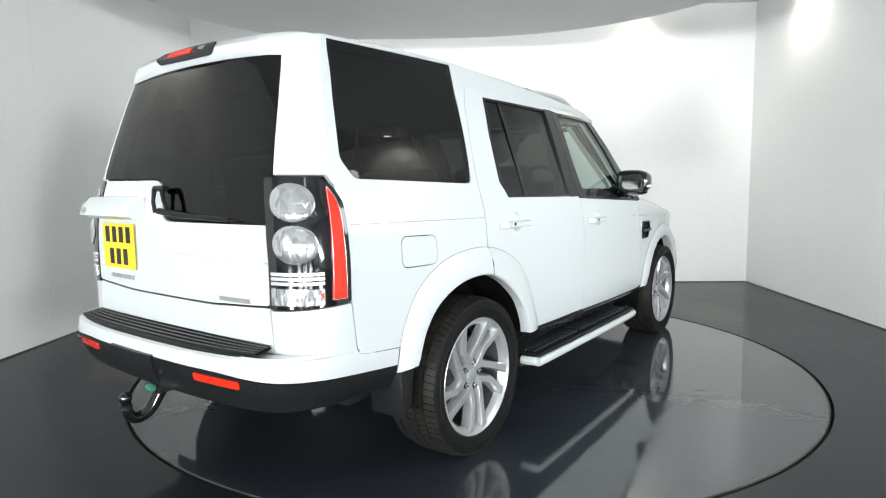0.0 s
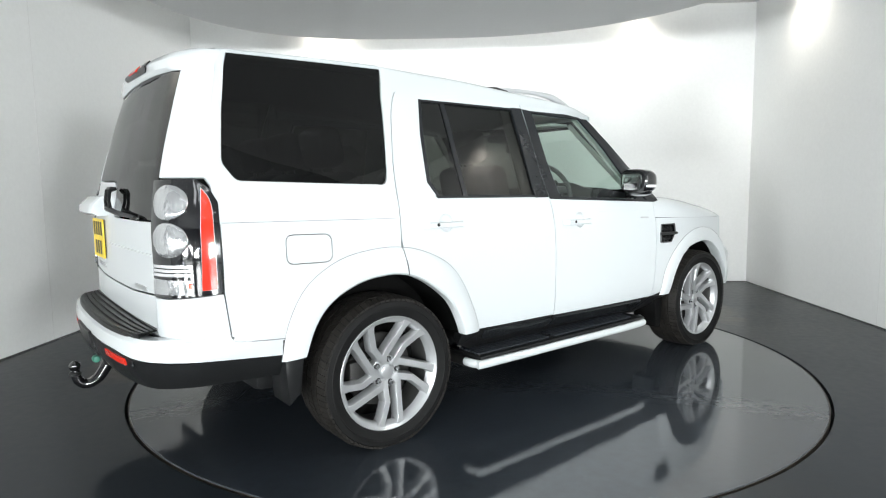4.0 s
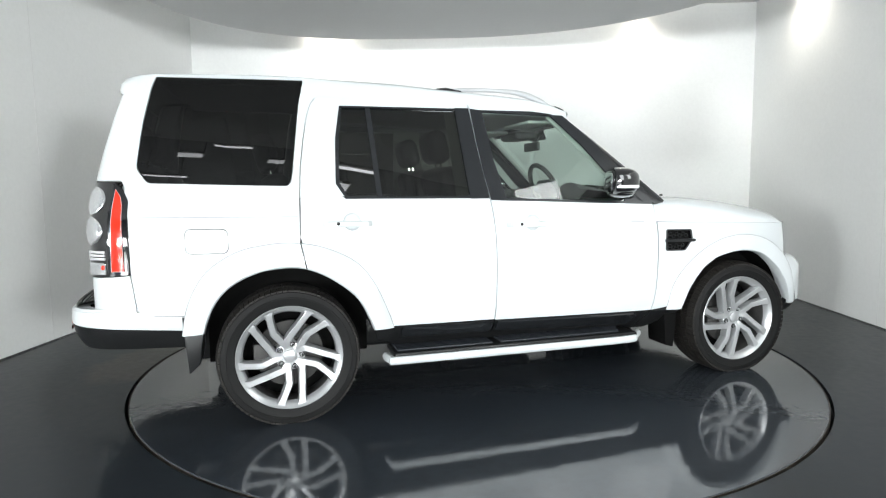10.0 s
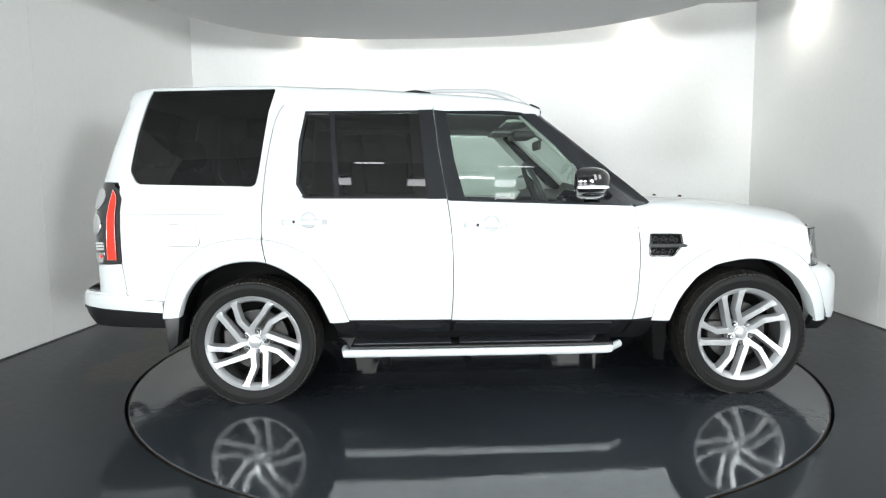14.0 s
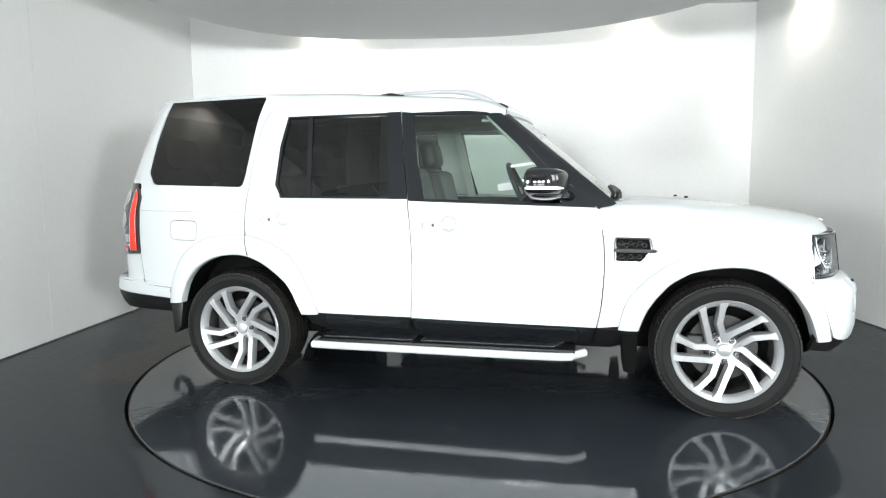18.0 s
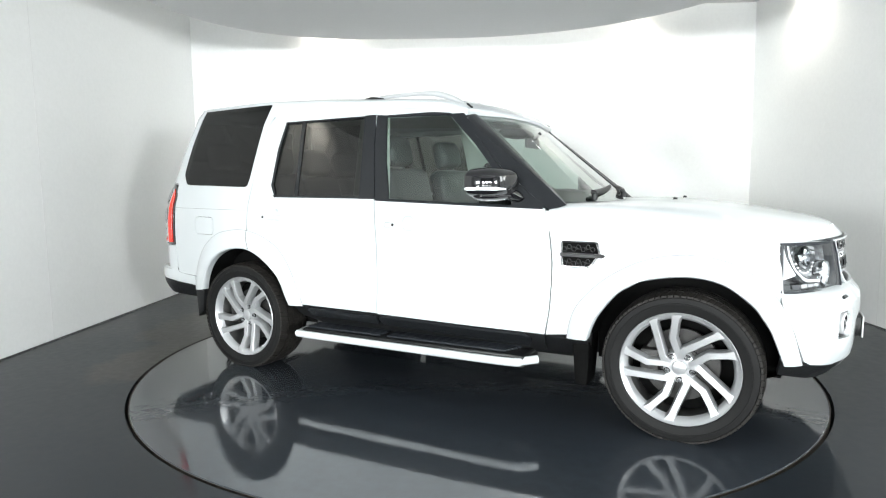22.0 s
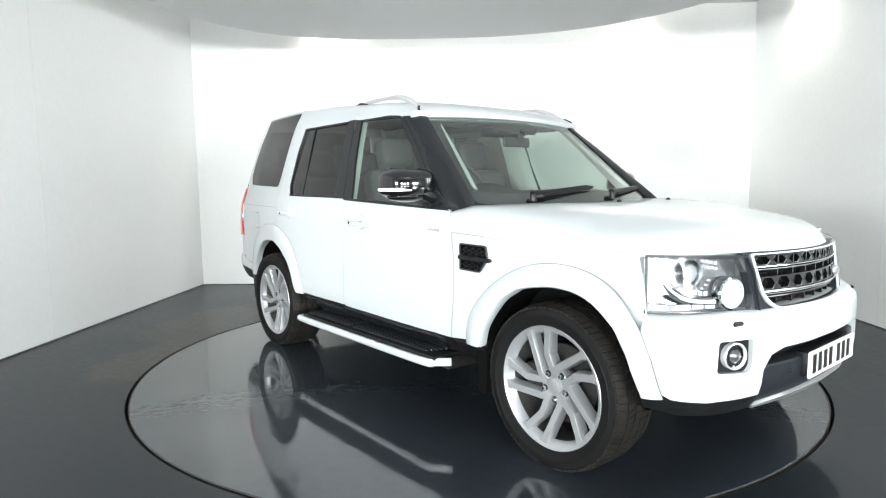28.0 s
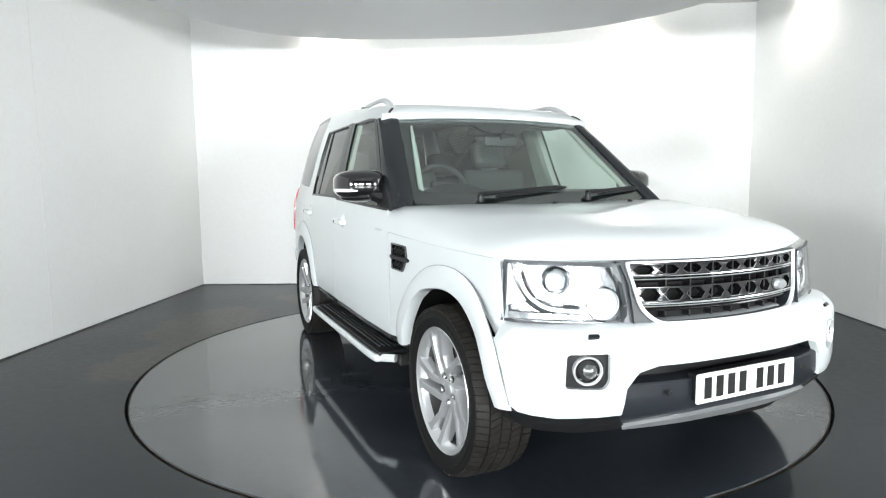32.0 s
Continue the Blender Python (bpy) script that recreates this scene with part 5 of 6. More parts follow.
def build_corner(s):
    """Rear pillar and lamp cluster of one side."""
    y = REAR.by_y
    out = (-1, s * 0.6, 0)
    side_s = lambda x: y(0.836) + (x + 0.835) * 1.015
    fw = lambda x, z: side_s(x + 0.016 - BACK(z))
    flip = (lambda pts: pts) if s > 0 else mirror_y
    # pillar from the lamp to the roof
    pil = [(y(0.70), 1.302), (y(0.735), 1.745), (y(0.745), 1.815), (fw(-0.77, 1.845), 1.845), (fw(-0.640, 1.858), 1.858), (fw(-0.676, 1.785), 1.785), (fw(-0.729, 1.585), 1.585), (fw(-0.769, 1.36), 1.36), (fw(-0.772, 1.245), 1.245), (fw(-0.80, 1.30), 1.300)]

    def f(a, b):
        r = rear(0.0)(a, b)
        q = min(1.0, max(0.0, (abs(a) - y(0.80)) / 0.10))
        x = REAR.at(abs(a))[0].x
        t = side(s, -0.004)(x + BACK(b), b)
        return r.lerp(Vector((r.x, t.y, r.z)), q)
    part("rear_pillar", panel(flip(pil), f, out, 0.02, 0.05), PAINT, car, "white rear pillar")
    low = [(y(0.652), 0.809), (side_s(-0.757), 0.826), (side_s(-0.746), 0.738), (side_s(-0.737), 0.655), (side_s(-0.715), 0.610), (side_s(-0.56), 0.594), (side_s(-0.56), 0.560), (y(0.665), 0.640)]
    part("rear_corner", panel(flip(low), rear(0.0), out, 0.02, 0.05), PAINT, car, "white corner panel under the tail light")
    body = [(y(0.60), 1.292), (side_s(-0.855), 1.296), (side_s(-0.800), 1.255), (side_s(-0.765), 1.20), (side_s(-0.757), 1.10), (side_s(-0.757), 0.832), (y(0.60), 0.815)]
    body = [(y(0.652), b) if i in (0, 6) else (a, b) for i, (a, b) in enumerate(body)]
    lamp = part("tail_light", panel(flip(rounded(body, 0.012)), rear(0.003), out, 0.03, 0.04), GLOSS_BLACK, car, "tall black tail light cluster with round lenses")
    red = [(side_s(-0.832), 1.258), (side_s(-0.806), 1.225), (side_s(-0.790), 1.18), (side_s(-0.782), 1.08), (side_s(-0.780), 0.850), (side_s(-0.836), 0.850), (side_s(-0.830), 1.10)]
    part("red_light", panel(flip(red), rear(0.009), out, 0.01, 0.04), RED_LENS, lamp, "red light strip")
    part("strip_edge", tube([rear(0.011)(s * a, b) for a, b in smooth_line(red[:5], 3)] + [rear(0.011)(s * a, b) for a, b in smooth_line(red[5:] + red[:1], 3)], 0.0010, 5), LAMP_BRIGHT, lamp, "thin bright lens edge")
    for zc in (1.202, 1.052):
        c = (y(0.665) + side_s(-0.862)) / 2
        n, m = 28, 7
        rows = []
        for j in range(m + 1):
            r = math.sin(math.pi / 2 * j / m)
            h = 0.015 * math.cos(math.pi / 2 * j / m)
            rows.append([rear(0.004 + h)(s * (c + 0.088 * r * math.cos(2 * math.pi * i / n)), zc + 0.070 * r * math.sin(2 * math.pi * i / n)) for i in range(n)])
        part("round_lens", face_out(loft(rows, closed_v=True), out), LAMP_FLUTE, lamp, "round clear-lensed lamp with a fluted reflector")
    for i in range(3):
        z = 0.948 - 0.017 * i
        part("clear_strip", panel(flip([(y(0.668), z + 0.006), (side_s(-0.866), z + 0.006), (side_s(-0.866), z - 0.006), (y(0.668), z - 0.006)]), rear(0.010), out, 0.008, 0.05), LAMP_SILVER, lamp)
    part("reverse_light", panel(flip(rounded([(y(0.668), 0.897), (side_s(-0.866), 0.893), (side_s(-0.866), 0.836), (y(0.668), 0.834)], 0.006)), rear(0.010), out, 0.008, 0.05), LAMP_FLUTE, lamp, "clear reversing light")
    part("fog_patch", panel(flip(rounded([(side_s(-0.884), 0.882), (side_s(-0.869), 0.882), (side_s(-0.869), 0.860), (side_s(-0.884), 0.860)], 0.006)), rear(0.013), out, 0.005, 0.05), RED_LENS, lamp, "red fog light")


def build_plate(name, w, h, mat, m, rows, parent, label):
    """Number plate in its own x (across), z (up) plane, its face towards -y, then set at m."""
    base = slab(rounded([(-w / 2, -h / 2), (w / 2, -h / 2), (w / 2, h / 2), (-w / 2, h / 2)], 0.008), 0.0, 0.006, "z")
    base.transform(m)
    p = part(name, base, mat, parent, label)
    for n, v in rows:
        hgt = 0.079 if h < 0.15 else 0.072
        for i in range(n):
            if len(rows) == 1:
                x = -0.205 + 0.060 * i + (0.032 if i > 3 else 0)
            else:
                x = (i - (n - 1) / 2) * 0.062
            bar = box((x - 0.018, v - hgt / 2, 0.0055), (x + 0.018, v + hgt / 2, 0.0075))
            bar.transform(m)
            part("plate_bar", bar, INK, p)
    return p


def build_rear_bumper():
    out = (-1, 0, 0)
    inset = curve_fn((0.40, 0.46, 0.53, 0.60, 0.665), (0.10, 0.045, 0.012, 0.0, 0.010))
    f = bumper(REAR_BUMPER, -1, inset)
    L = REAR_BUMPER.s[-1] - 0.005
    y = REAR_BUMPER.by_y
    flat = lambda a: 0.595 - 0.060 * max(0, (abs(a) - 0.5) / (L - 0.5))
    n = 40
    top = [(-L + 2 * L * i / n, 0.645 - 0.02 * max(0, (abs(-L + 2 * L * i / n) - 0.8))) for i in range(n + 1)]
    low = [(-L + 2 * L * i / n, flat(-L + 2 * L * i / n)) for i in range(n + 1)]
    b = part("rear_bumper", panel(top + low[::-1], f, lambda p: Vector((-1, p.y, 0)), 0.03, 0.07), PAINT, car, "white rear bumper with a black ribbed step")
    low2 = [(a, z - 0.006) for a, z in low]
    bot = [(-L + 2 * L * i / n, 0.455 - 0.03 * max(0, (abs(-L + 2 * L * i / n) - 0.6))) for i in range(n + 1)]
    part("bumper_skirt", panel(low2 + bot[::-1], f, lambda p: Vector((-1, p.y, 0)), 0.03, 0.07), BLACK_PLASTIC, b, "black lower skirt")
    # shelf between gate and bumper
    rows = []
    for i in range(41):
        s = -L + 2 * L * i / 40
        p = f(s, 0.645)
        q = Vector((max(-0.955, p.x + 0.02) if abs(s) < 0.62 else p.x * 0.93, p.y * (0.97 if abs(s) > 0.62 else 0.96), 0.656))
        rows.append([p, p.lerp(q, 0.15) + Vector((0, 0, 0.012)), q, q + Vector((0.0, 0, 0.0))])
    part("bumper_shelf", face_out(loft(rows), (0, 0, 1)), PAINT, b)
    rows = []
    for i in range(41):
        s = -0.70 + 1.40 * i / 40
        p = f(s, 0.645)
        rows.append([(p.x + 0.012, p.y * 0.99, 0.650), (p.x + 0.020, p.y * 0.99, 0.664), (-0.955, p.y * 0.93, 0.676), (-0.95, p.y * 0.93, 0.65)])
    st = part("step_pad", face_out(loft(rows), (0, 0, 1)), BLACK_PLASTIC, b, "black ribbed step pad")
    for k in range(5):
        rows = []
        for i in range(31):
            s = -0.68 + 1.36 * i / 30
            p = f(s, 0.645)
            x = p.x + 0.025 + (-0.96 - p.x - 0.03) * (k + 0.5) / 5
            z = 0.664 + 0.012 * (k + 0.5) / 5
            rows.append([(x - 0.009, p.y * 0.97, z - 0.004), (x - 0.006, p.y * 0.97, z + 0.007), (x + 0.006, p.y * 0.97, z + 0.007), (x + 0.009, p.y * 0.97, z - 0.004)])
        part("step_rib", face_out(loft(rows), (0, 0, 1)), BLACK_PLASTIC, st)
    for s in (-1, 1):
        flip = (lambda p: p) if s > 0 else mirror_y
        part("reflector", panel(flip(rounded([(y(0.378), 0.574), (y(0.612), 0.570), (y(0.612), 0.540), (y(0.378), 0.545)], 0.006)), bumper(REAR_BUMPER, -1, inset, 0.004), out, 0.008, 0.06), RED_LENS, b, "red rear reflector")
        for a, z in ((0.16, 0.540), (0.68, 0.555)):
            c = bumper(REAR_BUMPER, -1, inset, 0.004)(s * a, z)
            part("parking_sensor", lathe([(0.001, 0.003), (0.010, 0.003), (0.012, 0.0)], 14, "x", Matrix.Translation(c) @ Matrix.Rotation(math.pi, 4, "Z")), SATIN_BLACK, b)
    part("tow_cover", panel([(-0.115, 0.600), (0.215, 0.600), (0.205, 0.500), (-0.115, 0.480)], bumper(REAR_BUMPER, -1, inset, 0.012), out, 0.02, 0.08), BLACK_PLASTIC, b, "black towing eye cover")


def build_tow():
    t = part("tow_bar", tube(smooth_line([(-1.02, 0, 0.46), (-1.06, 0, 0.40), (-1.10, 0, 0.345), (-1.15, 0, 0.325), (-1.185, 0, 0.35), (-1.195, 0, 0.40)], 5), [0.030 - 0.0004 * i for i in range(26)], 12), GLOSS_BLACK, car, "black detachable tow bar")
    ball = lathe([(0.001, 0.026), (0.013, 0.022), (0.022, 0.013), (0.0255, 0.0), (0.022, -0.013), (0.014, -0.022), (0.012, -0.04)], 20, "z", Matrix.Translation((-1.195, 0, 0.420)))
    part("tow_ball", ball, GLOSS_BLACK, t)
    part("collar", lathe([(0.020, -0.030), (0.027, -0.026), (0.027, -0.014), (0.018, -0.010)], 18, "z", Matrix.Translation((-1.195, 0, 0.404))), BLACK_PLASTIC, t)
    part("coupling", box((-1.075, -0.034, 0.405), (-1.000, 0.034, 0.475), 0.010), BLACK_PLASTIC, t)
    part("knob", lathe([(0.001, -0.02), (0.014, -0.019), (0.018, -0.008), (0.018, 0.012), (0.014, 0.02), (0.001, 0.02)], 16, "y", Matrix.Translation((-1.108, -0.035, 0.448))), GREEN_PLASTIC, t, "green locking knob")


# ---- nose
def build_front():
    out = (1, 0, 0)
    xc = lambda z: 3.645 - (z - 0.75) * 0.13
    F = lambda off=0.0: (lambda y, z: Vector((xc(z) - 0.415 * y * y + off, y, z)))
    inset = curve_fn((0.30, 0.36, 0.40, 0.46, 0.66, 0.70, 0.735), (0.11, 0.06, 0.025, 0.0, 0.0, 0.008, 0.045))
    B = lambda off=0.0: bumper(FRONT_BUMPER, 1, inset, off)
    y = FRONT_BUMPER.by_y
    L = FRONT_BUMPER.s[-1] - 0.004
    n = 48
    top = [(-L + 2 * L * i / n, 0.735) for i in range(n + 1)]
    notch = [(y(0.535), 0.430), (y(0.520), 0.527), (y(0.475), 0.583), (y(0.40), 0.603), (0.0, 0.606)]
    def by_x(x):
        k = 0.0
        while k < L and FRONT_BUMPER.at(k)[0].x > x:
            k += 0.002
        return min(k, L)
    wing_edge = [(by_x(3.318), 0.66), (by_x(3.362), 0.58), (by_x(3.384), 0.51), (by_x(3.404), 0.452)]
    low = wing_edge + [(y(0.86), 0.435), (y(0.75), 0.420)] + notch + [(-a, b) for a, b in notch[-2::-1]] + [(-y(0.75), 0.420), (-y(0.86), 0.435)] + [(-a, b) for a, b in wing_edge[::-1]]
    fog = lambda s: rounded([(s * y(0.582), 0.660), (s * y(0.722), 0.657), (s * y(0.728), 0.534), (s * y(0.602), 0.530), (s * y(0.582), 0.555)], 0.014)
    bp = part("front_bumper", panel(top + low, B(), lambda p: Vector((1, p.y * 0.5, 0)), 0.03, 0.06, [fog(1), fog(-1)]), PAINT, car, "white front bumper")
    rows = []
    for i in range(n + 1):
        s = -L + 2 * L * i / n
        p = B()(s, 0.735)
        rows.append([p, (p.x - 0.015, p.y * 0.99, 0.743), (p.x - 0.06, p.y * 0.975, 0.747), (p.x - 0.16, p.y * 0.945, 0.744)])
    part("bumper_shelf", face_out(loft(rows), (0, 0, 1)), PAINT, bp)
    # dark insert behind the notch
    ins = [(y(0.545), 0.425), (y(0.535), 0.530), (-y(0.535), 0.530), (-y(0.545), 0.425), (-y(0.50), 0.36), (y(0.50), 0.36)]
    di = part("lower_insert", panel(ins, B(-0.014), out, 0.03, 0.05), DARK_GREY_PLASTIC, bp, "dark grey lower bumper insert")
    rec = [(y(0.55), 0.515), (y(0.54), 0.56), (y(0.48), 0.605), (y(0.40), 0.620), (-y(0.40), 0.620), (-y(0.48), 0.605), (-y(0.54), 0.56), (-y(0.55), 0.515)]
    part("insert_recess", panel(rec, B(-0.085), out, 0.01, 0.05), BLACK_PLASTIC, di, "black recess above the insert")
    rows = []
    for i in range(25):
        k = y(0.535) * (i / 12 - 1)
        rows.append([B(-0.014)(k, 0.5305), B(-0.018)(k, 0.538), B(-0.026)(k, 0.541), B(-0.09)(k, 0.545)])
    part("insert_ledge", face_out(loft(rows), (0.3, 0, 1)), DARK_GREY_PLASTIC, di)
    sp = y(0.51)
    arc = [(sp * (i / 12 - 1), 0.366 + 0.032 * (1 - (i / 12 - 1) ** 2)) for i in range(25)]
    part("skid_plate", panel(arc + [(a * 0.985, 0.350 + 0.006 * (1 - (a / sp) ** 2)) for a, b in arc[::-1]], B(0.004), out, 0.03, 0.06), SILVER, bp, "silver skid plate strip")
    sk = [(L, 0.446), (y(0.86), 0.429), (y(0.75), 0.414), (y(0.54), 0.424), (y(0.50), 0.366), (y(0.49), 0.350), (y(0.70), 0.340), (L, 0.366)]
    for s in (1, -1):
        seam = [B(0.0)(s * a, b) for a, b in [(by_x(3.300), 0.690)] + wing_edge]
        part("bumper_seam", tube(seam, 0.0028, 6), GAP_LINE, bp)
        part("bumper_skirt", panel([(s * a, b) for a, b in sk], B(-0.006), (1, s, 0), 0.03, 0.06), BLACK_PLASTIC, bp, "black lower skirt")
    rows = [[(3.565 - 0.25 * v * v, v * 0.78, 0.345), (3.45 - 0.25 * v * v, v * 0.76, 0.30), (3.2, v * 0.72, 0.27)] for v in [(-1 + 2 * i / 20) for i in range(21)]]
    part("under_tray", face_out(loft(rows), (0.2, 0, -1)), BLACK_PLASTIC, bp)
    # plate
    m = Matrix.Translation((3.688, 0.0, 0.506)) @ Matrix.Rotation(radians(90), 4, "Z") @ Matrix.Rotation(radians(90), 4, "X")
    build_plate("front_plate", 0.52, 0.111, PLATE_WHITE, m, ((7, 0.0),), bp, "white number plate with a row of plain bars")
    part("plate_back", box((3.636, -0.25, 0.455), (3.687, 0.25, 0.557), 0.006), BLACK_PLASTIC, bp)
    for s in (1, -1):
        fl = part("fog_surround", panel(fog(s), B(-0.020), (1, s, 0), 0.02, 0.05), BLACK_PLASTIC, bp, "black fog light surround with a chrome ring")
        c, d = FRONT_BUMPER.at(y(0.652))
        m = Matrix.Translation((c.x - 0.012, s * c.y, 0.597)) @ Matrix.Rotation(s * radians(22), 4, "Z")
        part("chrome_ring", lathe([(0.042, -0.02), (0.045, 0.006), (0.049, 0.011), (0.053, 0.006), (0.053, -0.02)], 36, "x", m), LAMP_BRIGHT, fl, "chrome fog light ring")
        part("fog_light", lathe([(0.001, -0.018), (0.030, -0.016), (0.044, -0.002)], 28, "x", m), GLOSS_BLACK, fl, "round fog light")
        part("fog_lens", lathe([(0.001, 0.004), (0.016, 0.002), (0.026, -0.006), (0.028, -0.016)], 24, "x", m @ Matrix.Translation((0, -s * 0.010, -0.004))), LAMP_BEZEL, fl, "clear fog light lens")
        part("headlight_washer", panel(rounded([(s * y(0.615), 0.726), (s * y(0.655), 0.726), (s * y(0.655), 0.717), (s * y(0.615), 0.717)], 0.004), B(0.010), (1, s, 0), 0.02, 0.05), SATIN_BLACK, bp)
        part("parking_sensor", lathe([(0.001, 0.003), (0.009, 0.003), (0.011, 0.0)], 14, "x", Matrix.Translation(B(0.002)(s * 0.36, 0.50))), GAP_BLACK, bp)
        build_headlight(s, F)
    build_grille(F)


def build_headlight(s, F):
    out = (1, s * 0.5, 0)
    flat = F
    F = lambda off=0.0: (lambda y, z: flat(off)(y, z) - Vector((4.2 * max(0.0, abs(y) - 0.74) ** 2, 0, 0)))
    edge = [(0.834, 0.977), (0.78, 0.976), (0.60, 0.971), (0.475, 0.964), (0.452, 0.90), (0.442, 0.80), (0.440, 0.735), (0.60, 0.736), (0.80, 0.744), (0.849, 0.748)]
    edge = [(s * a, b) for a, b in edge]
    h = part("headlight", panel(edge, F(-0.075), out, 0.02, 0.06), LAMP_BOWL, car, "clear headlight unit with round projectors")
    part("lens_cover", panel(edge, F(0.004), out, 0.0, 0.06), LENS, h, "clear cover lens")
    rows = []
    for e in edge + edge[:1]:
        rows.append([F(-0.075)(*e), F(0.002)(*e)])
    part("lamp_wall", loft(rows), LAMP_BOWL, h)
    def disc(name, yy, z, r, mat, off, dome=0.012, label=""):
        p = F(off)(s * yy, z)
        m = Matrix.Translation(p) @ Matrix.Rotation(s * radians(18), 4, "Z")
        return part(name, lathe([(0.001, dome), (r * 0.6, dome * 0.8), (r * 0.92, dome * 0.3), (r, 0.0), (r, -0.04)], 32, "x", m), mat, h, label)
    def ringed(name, yy, z, r, w, mat, off):
        p = F(off)(s * yy, z)
        m = Matrix.Translation(p) @ Matrix.Rotation(s * radians(18), 4, "Z")
        return part(name, lathe([(r - w, -0.02), (r - w * 0.5, 0.006), (r, -0.0), (r, -0.04)], 36, "x", m), mat, h)
    disc("projector", 0.672, 0.898, 0.040, LENS, -0.030, 0.02, "projector lens")
    disc("projector_bowl", 0.672, 0.898, 0.036, LAMP_SILVER, -0.045, 0.01)
    ringed("projector_ring", 0.672, 0.898, 0.052, 0.012, CHROME, -0.035)
    disc("main_beam", 0.526, 0.812, 0.056, LAMP_WHITE, -0.035, 0.015, "bright round daytime lamp")
    ringed("main_beam_ring", 0.526, 0.812, 0.066, 0.012, CHROME, -0.030)
    sig = [(0.790, 0.962), (0.785, 0.90), (0.760, 0.835), (0.70, 0.795), (0.60, 0.785)]
    pts = [F(-0.030)(s * a, b) for a, b in smooth_line(sig, 4)]
    part("guide_bed", tube([p + Vector((-0.016, 0, 0)) for p in pts], 0.021, 8), LAMP_BEZEL, h)
    part("light_guide", tube(pts, 0.0095, 8), LAMP_WHITE, h, "curved light guide")
    part("indicator_bed", panel([(s * 0.835, 0.780), (s * 0.59, 0.772), (s * 0.59, 0.748), (s * 0.838, 0.756)], F(-0.044), out, 0.01, 0.06), LAMP_BEZEL, h)
    part("outer_block", panel(rounded([(s * 0.826, 0.968), (s * 0.800, 0.968), (s * 0.795, 0.87), (s * 0.775, 0.825), (s * 0.838, 0.800)], 0.008), F(-0.018), out, 0.03, 0.06), LAMP_WHITE, h, "frosted side light block")
    dark = rounded([(s * 0.765, 0.955), (s * 0.690, 0.960), (s * 0.625, 0.945), (s * 0.610, 0.890), (s * 0.625, 0.838), (s * 0.680, 0.818), (s * 0.735, 0.845), (s * 0.757, 0.89)], 0.015)
    part("projector_bezel", panel(dark, F(-0.062), out, 0.01, 0.05), LAMP_BEZEL, h, "grey projector bezel")
    for i in range(4):
        for k in range(2):
            yy, z = 0.610 - 0.017 * i, 0.945 - 0.022 * k - 0.004 * i
            part("reflector_facet", panel([(s * (yy + 0.006), z + 0.007), (s * (yy - 0.006), z + 0.006), (s * (yy - 0.006), z - 0.006), (s * (yy + 0.006), z - 0.007)], F(-0.052), out, 0.008, 0.1), LAMP_SILVER, h)
    for i in range(7):
        yy, z = 0.735 - 0.020 * i, 0.832 - 0.003 * i
        part("reflector_facet", panel([(s * (yy + 0.007), z + 0.009), (s * (yy - 0.007), z + 0.009), (s * (yy - 0.007), z - 0.009), (s * (yy + 0.007), z - 0.009)], F(-0.050), out, 0.008, 0.1), LAMP_SILVER, h)
    for i in range(5):
        y0 = 0.832 - 0.048 * i
        part("indicator_cell", panel(rounded([(s * y0, 0.782 - 0.002 * i), (s * (y0 - 0.040), 0.781 - 0.002 * i), (s * (y0 - 0.040), 0.758), (s * y0, 0.760)], 0.004), F(-0.030), out, 0.012, 0.1), LAMP_SILVER if i > 1 else LAMP_BEZEL, h, "clear indicator cell")
    part("lamp_brow", panel([(s * 0.828, 0.974), (s * 0.465, 0.961), (s * 0.458, 0.948), (s * 0.828, 0.961)], F(-0.012), out, 0.03, 0.06), DARK_GREY_PLASTIC, h)
    part("lamp_foot", panel([(s * 0.845, 0.757), (s * 0.43, 0.747), (s * 0.425, 0.737), (s * 0.846, 0.749)], F(-0.012), out, 0.03, 0.06), LAMP_BEZEL, h)
    zc, yc = 0.86, s * 0.635
    part("lamp_rim", panel(edge, F(0.007), out, 0.012, 0.06, [[(yc + (a - yc) * 0.970, zc + (b - zc) * 0.93) for a, b in edge]]), DARK_GREY_PLASTIC, h, "dark lamp rim")
    inner = [(s * 0.470, 0.965), (s * 0.505, 0.962), (s * 0.487, 0.915), (s * 0.468, 0.890), (s * 0.457, 0.850), (s * 0.457, 0.775), (s * 0.475, 0.745), (s * 0.445, 0.745), (s * 0.442, 0.80), (s * 0.453, 0.90)]
    part("lamp_cheek", panel(inner, F(-0.010), out, 0.03, 0.06), LAMP_BEZEL, h)
    for i in range(9):
        a = radians(200 + 17 * i)
        part("lamp_bead", lathe([(0.001, 0.004), (0.0035, 0.003), (0.0045, -0.006)], 8, "x", Matrix.Translation(F(-0.040)(s * (0.672 - 0.072 * math.cos(a)), 0.898 + 0.072 * math.sin(a)))), LAMP_WHITE, h)
    part("guide_line", tube([p + Vector((0.004, -s * 0.016, 0.012)) for p in pts], 0.003, 6), CHROME, h)


